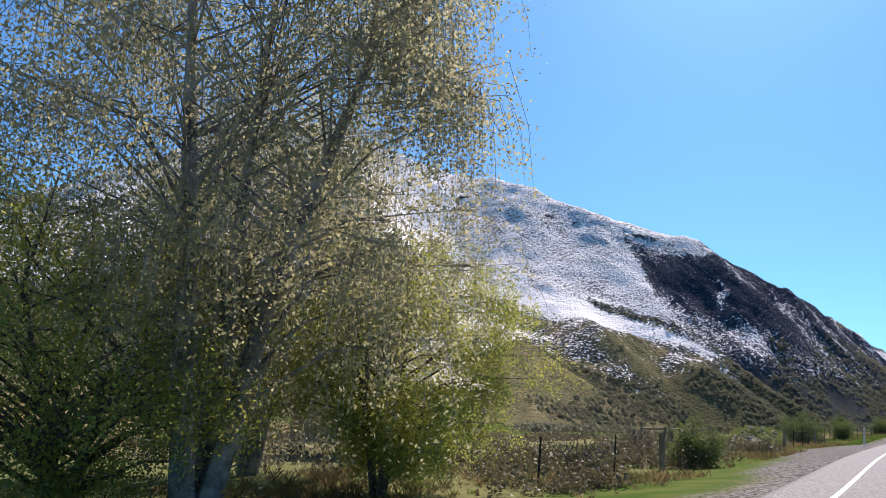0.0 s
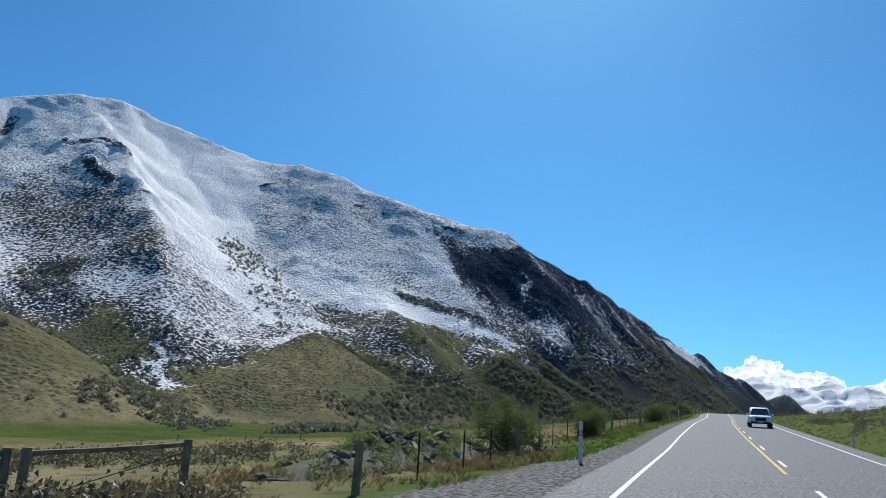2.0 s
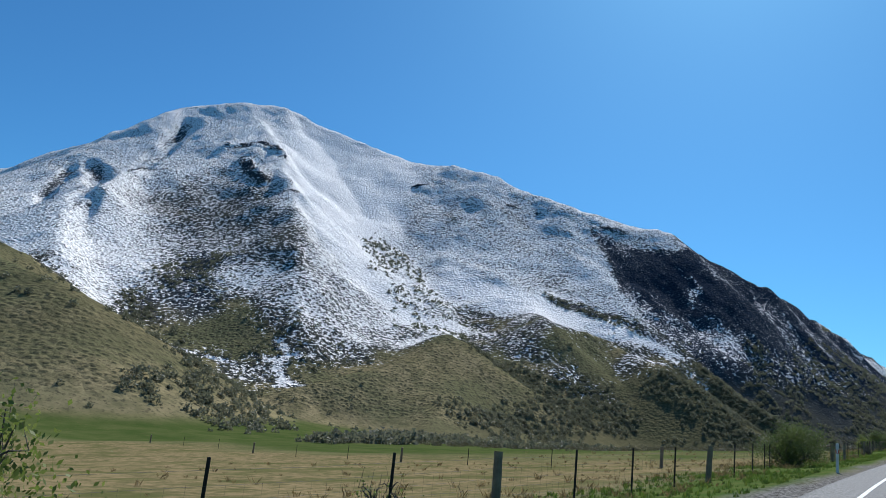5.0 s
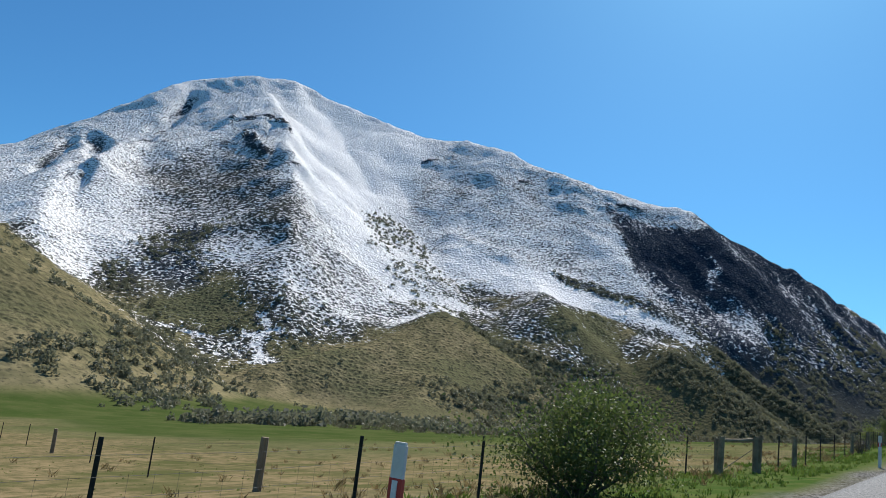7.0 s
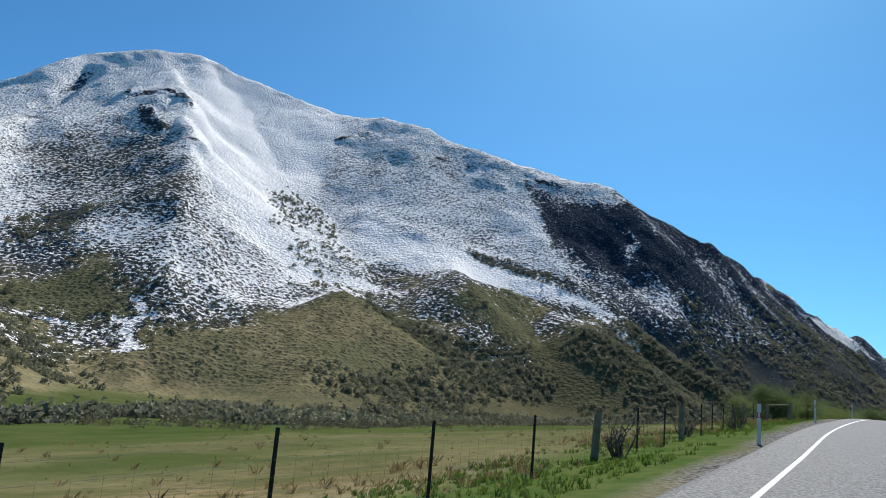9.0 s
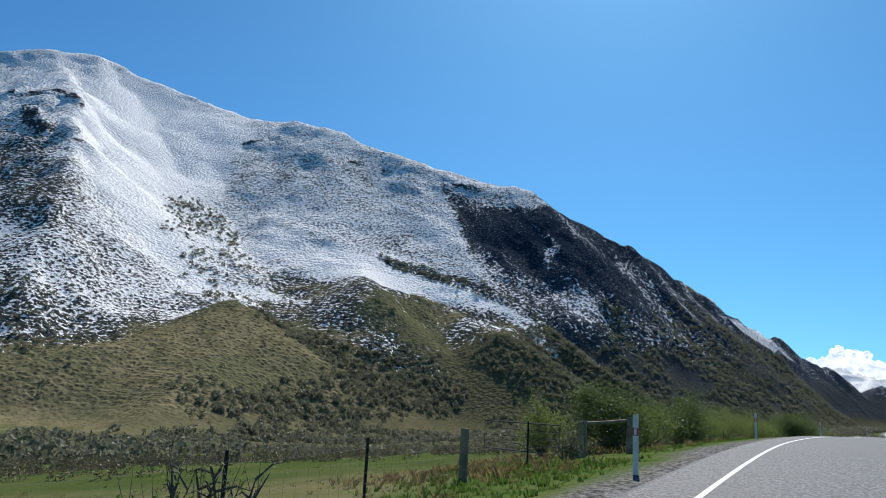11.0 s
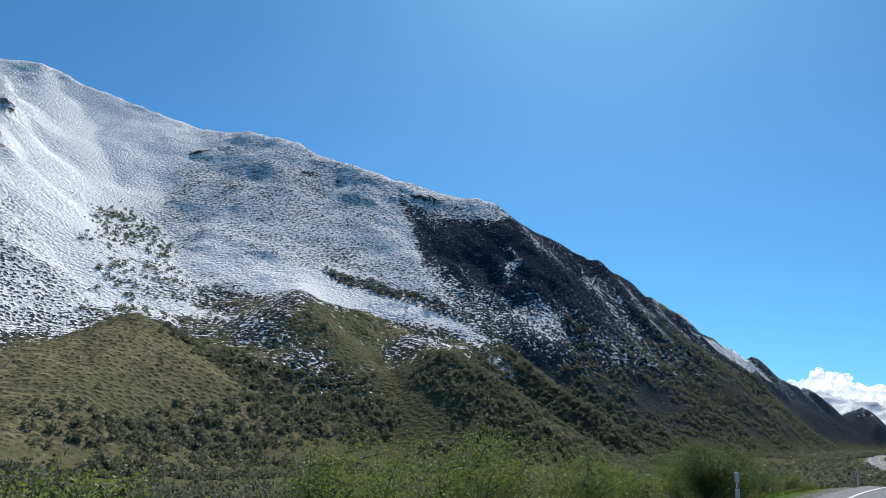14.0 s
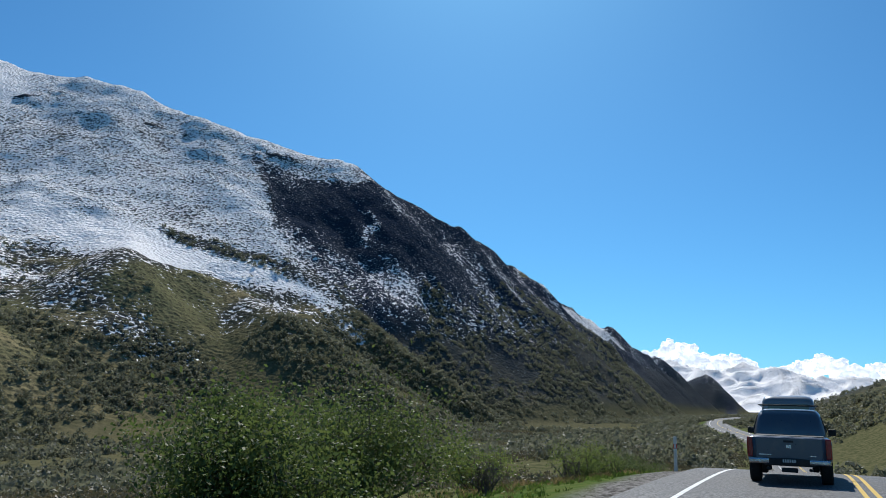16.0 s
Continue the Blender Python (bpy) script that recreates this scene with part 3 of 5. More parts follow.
    grit = mix_rgb(n, l, ramp(n, l, noise_tex(n, l, 8.0, 4, 0.75, c), 0.38, 0.62), (0.045, 0.042, 0.038), (0.25, 0.24, 0.225))
    base = mix_rgb(n, l, attr(n, "gravel"), base, grit)
    # snow caught between the tussocks: the clumps break through where it is thin
    cover = math_node(n, l, "ADD", math_node(n, l, "MULTIPLY", fine, 0.62), math_node(n, l, "MULTIPLY", clump, 0.60))
    cover = math_node(n, l, "ADD", cover, math_node(n, l, "MULTIPLY", small, 0.45))
    cover = math_node(n, l, "ADD", cover, math_node(n, l, "ADD", math_node(n, l, "MULTIPLY", mid, 0.26), math_node(n, l, "MULTIPLY", row, 0.05)))
    thresh = math_node(n, l, "SUBTRACT", 1.32, math_node(n, l, "MULTIPLY", attr(n, "snow"), 0.80))
    white = ramp(n, l, math_node(n, l, "SUBTRACT", cover, thresh), -0.02, 0.02)
    white = math_node(n, l, "MULTIPLY", white, ramp(n, l, attr(n, "snow"), 0.02, 0.14))
    col = mix_rgb(n, l, white, base, (0.90, 0.88, 0.86))
    l.new(col, b.inputs["Base Color"])
    b.inputs["Roughness"].default_value = 0.9
    b.inputs["Specular IOR Level"].default_value = 0.0
    h = math_node(n, l, "ADD", math_node(n, l, "MULTIPLY", clump, -0.9), math_node(n, l, "MULTIPLY", fine, 0.7))
    h = math_node(n, l, "MULTIPLY", h, math_node(n, l, "ADD", math_node(n, l, "MULTIPLY", slope, math_node(n, l, "ADD", math_node(n, l, "MULTIPLY", ramp(n, l, attr(n, "snow"), 0.05, 0.4), 0.5), 0.5)), 0.06))
    bm_ = bump(n, l, b, h, 1.0, 1.2)
    b2 = n.new("ShaderNodeBump")
    b2.inputs["Strength"].default_value, b2.inputs["Distance"].default_value = 0.5, 0.05
    l.new(tiny, b2.inputs["Height"])
    l.new(b2.outputs[0], bm_.inputs["Normal"])
    return m


M_GROUND = ground_material()
ground = new("ground", sheet("ground", GX, GY, MZ))
ground.data.materials.append(M_GROUND)
for key, values in (("snow", SNOW), ("rock_and_shade", ROCK_SHADE), ("pasture", PASTURE), ("gravel", GRAVEL), ("verge", VERGE), ("heath", HEATH), ("tussock", TREAD), ("straw", STRAW)):
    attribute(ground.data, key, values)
tagged(ground, "Valley floor, tussock hills and a snow-dusted mountain", "ground", kind="structure")


# ---------------------------------------------------------------- the road
def strip(name, offsets, lifts, y0, y1, step, material):
    """A ribbon along the road between two or more offsets from its centre line."""
    ys = np.arange(y0, y1 + step / 2, step)
    dx = (road_x(ys + 1.0) - road_x(ys - 1.0)) / 2.0
    n = np.sqrt(1 + dx**2)
    me, bm = bpy.data.meshes.new(name), bmesh.new()
    rows = []
    for k, yy in enumerate(ys):
        rx, rz = float(road_x(yy)), float(road_z(yy))
        rows.append([bm.verts.new((rx + o / n[k], yy - o * dx[k] / n[k], rz + z)) for o, z in zip(offsets, lifts)])
    for a, b in zip(rows[:-1], rows[1:]):
        for j in range(len(offsets) - 1):
            bm.faces.new((a[j], a[j + 1], b[j + 1], b[j]))
    bm.normal_update()
    bm.to_mesh(me)
    bm.free()
    me.materials.append(material)
    return me


def asphalt_material():
    m, n, l, b = mat_new("chip_seal")
    c = n.new("ShaderNodeTexCoord").outputs["Object"]
    big, mid, chip = noise_tex(n, l, 0.35, 4, 0.6, c), noise_tex(n, l, 3.0, 4, 0.6, c), noise_tex(n, l, 16.0, 3, 0.7, c)
    col = mix_rgb(n, l, ramp(n, l, chip, 0.40, 0.60), (0.009, 0.009, 0.010), (0.138, 0.140, 0.140))
    col = mix_rgb(n, l, math_node(n, l, "MULTIPLY", ramp(n, l, mid, 0.45, 0.75), 0.35), col, (0.05, 0.05, 0.052))
    col = mix_rgb(n, l, math_node(n, l, "MULTIPLY", ramp(n, l, big, 0.4, 0.7), 0.4), col, (0.066, 0.065, 0.063))
    l.new(col, b.inputs["Base Color"])
    b.inputs["Roughness"].default_value = 0.78
    b.inputs["Specular IOR Level"].default_value = 0.35
    bump(n, l, b, chip, 0.6, 0.01)
    return m


M_SEAL = asphalt_material()
M_WHITE = surface("road_paint_white", (0.72, 0.72, 0.70), (0.55, 0.55, 0.53), 3.0, 0.7, fine=40, relief=0.4, depth=0.006)
M_YELLOW = surface("road_paint_yellow", (0.62, 0.42, 0.06), (0.50, 0.33, 0.05), 3.0, 0.7, fine=40, relief=0.4, depth=0.006)
road = new("road", strip("road", (-4.75, -4.5, 0.0, 4.5, 4.75), (-0.10, -0.014, 0.03, -0.014, -0.10), -120, 800, 1.5, M_SEAL))
tagged(road, "Grey chip-seal two-lane road with worn surface", "road", kind="structure")


def road_line(off, y0, y1, wide, material, label):
    me = strip("road_marking", (off - wide / 2, off + wide / 2), (0.0, 0.0), y0, y1, min(1.5, (y1 - y0) / 2), material)
    for v in me.vertices:
        v.co.z += 0.034 - 0.042 * abs(off) / 4.2 + 0.002
    return tagged(new("road_marking", me), label, "road marking", kind="structure")


road_line(-3.5, -60, 700, 0.11, M_WHITE, "Solid white edge line painted on the seal")
road_line(3.5, -60, 700, 0.11, M_WHITE, "Solid white edge line painted on the seal")


# ---------------------------------------------------------------- building helpers
def part(name, bm, material, parent=None, label=""):
    """Links a bmesh, or a mesh, as one object, under a thing where one is given."""
    if isinstance(bm, bpy.types.Mesh):
        me = bm
    else:
        me = bpy.data.meshes.new(name)
        bm.normal_update()
        bm.to_mesh(me)
        bm.free()
    if material is not None and not me.materials:
        me.materials.append(material)
    ob = new(name, me)
    ob.parent = parent
    return tagged(ob, label)


def thing(name, label, category, group="", kind="", at=None):
    ob = new(name)
    ob.empty_display_size = 0.2
    if at is not None:
        ob.matrix_world = at
    return tagged(ob, label, category, group, kind)


def by_road(d, y, up=0.0, turn=0.0):
    """A pose on the ground d metres from the centre line (left negative), facing along the road."""
    slope = float(road_x(y + 1.0) - road_x(y - 1.0)) / 2.0
    x = float(road_x(y)) + d * math.sqrt(1 + slope**2)
    z = float(ground_z(np.array([x]), np.array([float(y)]))[0]) if abs(d) > 4.3 else float(road_z(y))
    return pose(x, y, z + up, 0, 0, -math.degrees(math.atan(slope)) + turn)


def box(bm, size, at, turn=None, bevel=0.0):
    r = bmesh.ops.create_cube(bm, size=1.0)
    vs = r["verts"]
    bmesh.ops.scale(bm, vec=size, verts=vs)
    if bevel:
        es = list({e for v in vs for e in v.link_edges})
        out = bmesh.ops.bevel(bm, geom=es, offset=bevel, segments=2, affect="EDGES", profile=0.6)
        vs = list({v for f in out["faces"] for v in f.verts} | {v for v in vs if v.is_valid})
    m = Matrix.Translation(at) @ (turn or Matrix())
    bmesh.ops.transform(bm, matrix=m, verts=vs)
    return vs


def tube(bm, path, radii, sides=6, caps=True):
    """A tapered tube through the points."""
    pts = [Vector(p) for p in path]
    rings = []
    for k, p in enumerate(pts):
        way = (pts[min(k + 1, len(pts) - 1)] - pts[max(k - 1, 0)]).normalized()
        side = way.cross(Vector((0, 0, 1)) if abs(way.z) < 0.9 else Vector((1, 0, 0))).normalized()
        up = side.cross(way)
        r = radii[k] if isinstance(radii, (list, tuple)) else radii
        rings.append([bm.verts.new(p + r * (math.cos(a) * side + math.sin(a) * up)) for a in (2 * math.pi * j / sides for j in range(sides))])
    for a, b in zip(rings[:-1], rings[1:]):
        for j in range(sides):
            bm.faces.new((a[j], a[(j + 1) % sides], b[(j + 1) % sides], b[j]))
    if caps:
        bm.faces.new(rings[0][::-1])
        bm.faces.new(rings[-1])
    return rings


def from_arrays(name, verts, faces, smooth_shade=False):
    """A mesh from an array of points and one of polygons of equal length."""
    faces = np.asarray(faces)
    me = bpy.data.meshes.new(name)
    me.vertices.add(len(verts))
    me.vertices.foreach_set("co", np.asarray(verts, np.float32).ravel())
    me.loops.add(faces.size)
    me.loops.foreach_set("vertex_index", faces.ravel().astype(np.int32))
    me.polygons.add(len(faces))
    me.polygons.foreach_set("loop_start", np.arange(0, faces.size, faces.shape[1]).astype(np.int32))
    me.polygons.foreach_set("loop_total", np.full(len(faces), faces.shape[1], np.int32))
    me.update()
    if smooth_shade:
        me.polygons.foreach_set("use_smooth", np.ones(len(faces), bool))
    return me


def leaf_arrays(rng, centres, length, width, droop=0.0):
    """A small rhombus of a leaf at each centre, turned at random; droop: how far they hang."""
    n = len(centres)
    a = rng.normal(size=(n, 3))
    a[:, 2] = a[:, 2] * (1 - droop) - droop * 1.6
    a /= np.linalg.norm(a, axis=1, keepdims=True)
    b = np.cross(a, rng.normal(size=(n, 3)))
    b /= np.linalg.norm(b, axis=1, keepdims=True) + 1e-9
    size = rng.uniform(0.6, 1.3, (n, 1))
    la, wb = a * length * size, b * width * size
    verts = np.stack([centres - la / 2, centres + wb / 2, centres + la / 2, centres - wb / 2], 1).reshape(-1, 3)
    return verts, np.arange(4 * n).reshape(-1, 4)


def leaf_material(name, a, b, c, glow=0.45):
    """Leaves that let light through, each tinted a little apart."""
    m, n, l, bs = mat_new(name)
    isl = n.new("ShaderNodeNewGeometry").outputs["Random Per Island"]
    big = noise_tex(n, l, 0.9, 3)
    col = mix_rgb(n, l, isl, a, b)
    col = mix_rgb(n, l, ramp(n, l, big, 0.42, 0.66), col, c)
    l.new(col, bs.inputs["Base Color"])
    bs.inputs["Roughness"].default_value, bs.inputs["Specular IOR Level"].default_value = 0.6, 0.3
    tr = n.new("ShaderNodeBsdfTranslucent")
    l.new(col, tr.inputs["Color"])
    mx = n.new("ShaderNodeMixShader")
    mx.inputs[0].default_value = glow
    l.new(bs.outputs[0], mx.inputs[1])
    l.new(tr.outputs[0], mx.inputs[2])
    l.new(mx.outputs[0], n["Material Output"].inputs["Surface"])
    return m


M_LEAF_YELLOW = leaf_material("willow_leaf", (0.29, 0.34, 0.075), (0.44, 0.41, 0.09), (0.19, 0.25, 0.06), 0.58)
M_LEAF_BIRCH = leaf_material("birch_leaf", (0.32, 0.32, 0.17), (0.43, 0.39, 0.22), (0.26, 0.25, 0.16), 0.6)
M_LEAF_THORN = leaf_material("hawthorn_leaf", (0.075, 0.115, 0.030), (0.135, 0.165, 0.045), (0.060, 0.090, 0.026), 0.45)
M_LEAF_SPRING = leaf_material("spring_leaf", (0.13, 0.18, 0.035), (0.20, 0.23, 0.06), (0.09, 0.13, 0.03), 0.5)
M_LEAF_PINE = leaf_material("pine_needle", (0.016, 0.030, 0.014), (0.028, 0.045, 0.02), (0.012, 0.022, 0.01), 0.15)
M_SCRUB = leaf_material("matagouri_scrub", (0.118, 0.126, 0.078), (0.190, 0.190, 0.122), (0.134, 0.138, 0.090), 0.45)
M_SCRUB_BROWN = leaf_material("brown_scrub", (0.10, 0.085, 0.05), (0.16, 0.135, 0.075), (0.085, 0.088, 0.042), 0.3)
M_GRASS = leaf_material("grass_blade", (0.080, 0.150, 0.020), (0.155, 0.190, 0.045), (0.060, 0.115, 0.018), 0.45)
M_STRAW = leaf_material("dry_grass", (0.24, 0.18, 0.085), (0.34, 0.26, 0.13), (0.17, 0.135, 0.06), 0.4)
M_BARK = surface("grey_bark", (0.16, 0.135, 0.11), (0.07, 0.058, 0.046), 4.0, 0.9, fine=30, relief=0.7, depth=0.02)
M_BIRCH = surface("birch_bark", (0.42, 0.40, 0.37), (0.10, 0.09, 0.08), 2.2, 0.8, fine=18, relief=0.5, depth=0.01)
M_TIMBER = surface("weathered_timber", (0.36, 0.28, 0.18), (0.16, 0.12, 0.078), 3.0, 0.9, fine=40, relief=0.6, depth=0.008, vary=0.5)
M_STEEL = surface("dark_steel_standard", (0.055, 0.055, 0.05), (0.03, 0.028, 0.025), 8.0, 0.7, metal=0.5, fine=60)
M_WIRE = surface("galvanised_wire", (0.12, 0.12, 0.11), (0.07, 0.065, 0.06), 8.0, 0.8, metal=0.3, fine=60)
M_POST_WHITE = surface("marker_plastic", (0.80, 0.77, 0.70), (0.60, 0.56, 0.48), 2.5, 0.55, fine=25, relief=0.15, depth=0.003)
M_POST_RED = surface("reflector_red", (0.52, 0.035, 0.03), (0.36, 0.03, 0.025), 5.0, 0.35, fine=80, relief=0.15, depth=0.002, spec=0.5)
M_REFLECT = surface("reflector_white", (0.78, 0.78, 0.76), (0.62, 0.62, 0.6), 9.0, 0.25, fine=80, relief=0.1, depth=0.001, spec=0.6)
M_STONE = surface("grey_rubble", (0.30, 0.265, 0.215), (0.13, 0.115, 0.09), 1.6, 0.95, fine=14, relief=0.8, depth=0.04, vary=0.6)
M_ROOF = surface("old_roofing_iron", (0.40, 0.42, 0.43), (0.22, 0.20, 0.19), 0.8, 0.55, metal=0.3, fine=16, relief=0.2, depth=0.01)
M_BLUE = surface("blue_painted_door", (0.035, 0.19, 0.40), (0.03, 0.12, 0.26), 2.0, 0.6, fine=30, relief=0.3, depth=0.004)


# ---------------------------------------------------------------- trees and bushes
def crown_points(rng, leaves, clumps, spread):
    """Leaf places gathered round clump centres."""
    pick = rng.integers(0, len(clumps), leaves)
    return clumps[pick] + rng.normal(size=(leaves, 3)) * spread * rng.uniform(0.5, 1.25, (len(clumps), 1))[pick]


def bush(name, d, y, wide, high, leaves, leaf, material, label, category="bush", seed=1, group="", open_top=0.3, stems=9):
    """A many-stemmed shrub: stems from the root, twigs, and leaves in clumps with gaps between."""
    rng = np.random.default_rng(seed)
    root = thing(name, label, category, group, at=by_road(d, y, -0.05))
    bm, clumps = bmesh.new(), []
    for k in range(stems):
        a = 2 * math.pi * (k + rng.uniform(-0.3, 0.3)) / stems
        lean = rng.uniform(0.25, 1.0) * wide / 2
        top = high * rng.uniform(0.6, 1.0) * (1 - 0.35 * (lean / (wide / 2)) ** 2)
        bend = rng.normal(size=2) * 0.12 * wide
        p0 = (math.cos(a) * 0.12, math.sin(a) * 0.12, 0)
        p1 = (math.cos(a) * lean * 0.4 + bend[0], math.sin(a) * lean * 0.4 + bend[1], top * 0.45)
        p2 = (math.cos(a) * lean, math.sin(a) * lean, top)
        tube(bm, (p0, p1, p2), (0.045, 0.028, 0.006), 5, False)
        for j in range(6):
            u = rng.uniform(0.25, 1.0)
            q = Vector(p0).lerp(Vector(p1), u * 2) if u < 0.5 else Vector(p1).lerp(Vector(p2), u * 2 - 1)
            w = Vector(rng.normal(size=3) * np.array([1, 1, 0.6])).normalized() * rng.uniform(0.15, 0.32) * wide * 0.7
            w.z = abs(w.z) * 0.8
            tube(bm, (q, q + w * 0.6 + Vector((0, 0, 0.05)), q + w), (0.016, 0.009, 0.003), 4, False)
            clumps += [q + w, q + w * 0.6]
            if rng.random() < open_top:
                tip = q + w + Vector((rng.normal() * 0.08, rng.normal() * 0.08, rng.uniform(0.15, 0.45)))
                tube(bm, (q + w, tip), (0.006, 0.002), 3, False)
        clumps.append(Vector(p2))
    part("stemwork", bm, M_BARK, root, "thin grey-brown stems")
    low = rng.normal(size=(max(8, stems * 2), 3)) * np.array([wide * 0.30, wide * 0.30, high * 0.16]) + np.array([0, 0, high * 0.36])
    cl = np.vstack([np.array([tuple(c) for c in clumps]), low])
    pts = crown_points(rng, leaves, cl, np.array([0.10, 0.10, 0.085]) * wide)
    pts[:, 2] = np.abs(pts[:, 2]) + 0.02
    part("crown", from_arrays("crown", *leaf_arrays(rng, pts, leaf, leaf * 0.55)), material, root, "")
    return root


def weeping_tree(name, x, y, high, wide, leaves, leaf, material, bark, label, seed, foot=0.15, strands=5, hang=1.2, thick=0.42):
    """A tree with a rounded crown: limbs from the trunk to clumps of leaf, and thin branchlets that hang from the clumps."""
    rng = np.random.default_rng(seed)
    root = thing(name, label, "tree", at=pose(x, y, float(ground_z(x, y)) - 0.1))
    bt, bl = bmesh.new(), bmesh.new()
    stems = []
    for t in range(3):
        a = rng.uniform(0, 6.28) + t * 2.1
        lean = Vector((math.cos(a), math.sin(a), 0)) * wide * 0.16
        p = [lean * 0.1, lean * 0.5 + Vector((0, 0, high * 0.3)), lean + Vector((rng.normal() * 0.2, rng.normal() * 0.2, high * 0.62)), lean * 1.3 + Vector((0, 0, high * 0.94))]
        tube(bt, p, [v * high / 10 for v in (0.16, 0.11, 0.06, 0.015)], 8, False)
        stems.append(p)
    mid, tall = high * (1 + foot) / 2, high * (1 - foot) / 2
    centres, weight = [], []
    for k in range(int(20 + wide * 14)):
        v = rng.normal(size=3)
        v = v / np.linalg.norm(v) * rng.uniform(0.35, 1.0) ** 0.5 * rng.uniform(0.85, 1.08)
        c = Vector((v[0] * wide / 2, v[1] * wide / 2, mid + v[2] * tall))
        p = stems[k % 3]
        u = min(max((c.z - 0.35 * math.hypot(c.x, c.y)) / high, 0.08), 0.93)
        i = min(2, int(u * 3))
        q = p[i].lerp(p[i + 1], u * 3 - i)
        m1 = q.lerp(c, 0.5) + Vector((0, 0, (c - q).length * 0.12))
        tube(bl, (q, m1, c), (0.045 * (1.15 - u), 0.024 * (1.15 - u), 0.007), 5, False)
        centres.append(c)
        weight.append((0.0, thick))
        for j in range(strands):
            side = Vector((rng.normal(), rng.normal(), 0.15)) * 0.38
            long = min(hang * rng.uniform(0.35, 1.0), max(0.25, c.z - 0.4))
            e1, e2 = c + side, c + side * 1.5 + Vector((0, 0, -long))
            tube(bl, (c, e1, e1.lerp(e2, 0.5) + side * 0.1, e2), (0.008, 0.006, 0.004, 0.002), 3, False)
            for w in np.linspace(0.1, 1, 4):
                centres.append(e1.lerp(e2, w))
                weight.append((1.0, 0.12))
    part("trunk", bt, bark, root)
    part("branchwork", bl, bark, root, "fine hanging branchlets")
    c, spread = np.array([tuple(t) for t in centres]), np.array([w[1] for w in weight])
    pick = rng.choice(len(c), leaves, p=np.where(spread > 0.2, strands * 2.2, 1.0) / np.where(spread > 0.2, strands * 2.2, 1.0).sum())
    pts = c[pick] + rng.normal(size=(leaves, 3)) * spread[pick][:, None]
    part("crown", from_arrays("crown", *leaf_arrays(rng, pts, leaf, leaf * 0.5, 0.45)), material, root)
    return root


def conifer(d, y, high, wide, seed):
    rng = np.random.default_rng(seed)
    root = thing("pine_tree", "Dark green pine standing behind the old shed", "tree", at=by_road(d, y, -0.2))
    bt, bl, pts = bmesh.new(), bmesh.new(), []
    tube(bt, ((0, 0, 0), (0.1, 0.05, high * 0.5), (0, 0, high)), (0.28, 0.18, 0.02), 8, False)
    for k in range(70):
        u = 0.12 + 0.86 * k / 69
        a, reach = k * 2.4, wide / 2 * (1.05 - u) * rng.uniform(0.7, 1.15) + 0.25
        q = Vector((0, 0, u * high))
        e = q + Vector((math.cos(a) * reach, math.sin(a) * reach, reach * 0.15 - 0.1))
        tube(bl, (q, e), (0.04, 0.008), 4, False)
        for v in np.linspace(0.25, 1.05, 9):
            pts += [np.array(q.lerp(e, v)) + rng.normal(size=3) * np.array([0.22, 0.22, 0.16]) for _ in range(16)]
    part("trunk", bt, M_BARK, root)
    part("branchwork", bl, M_BARK, root)
    part("crown", from_arrays("crown", *leaf_arrays(rng, np.array(pts), 0.34, 0.10)), M_LEAF_PINE, root)
    return root


weeping_tree("birch_tree", -9.6, 8.3, 13.0, 9.6, 135000, 0.080, M_LEAF_BIRCH, M_BIRCH, "Tall weeping birch with thin grey hanging branchlets", 11, 0.16, 12, 2.2, 0.45)
weeping_tree("birch_tree", -15.0, 14.6, 10.5, 8.0, 80000, 0.085, M_LEAF_BIRCH, M_BIRCH, "Weeping birch with sparse olive spring leaves", 12, 0.10, 8, 1.6, 0.6)
weeping_tree("willow_tree", -9.6, 13.1, 5.9, 5.5, 115000, 0.064, M_LEAF_YELLOW, M_BARK, "Leafy yellow-green willow beside the road verge", 13, 0.06, 4, 0.7, 0.32)
weeping_tree("willow_tree", -11.6, 7.2, 5.6, 6.6, 70000, 0.070, M_LEAF_YELLOW, M_BARK, "Low yellow-green willow among weeping birches", 14, 0.05, 4, 0.8, 0.42)
conifer(-40.0, 29.0, 15.0, 6.0, 15)

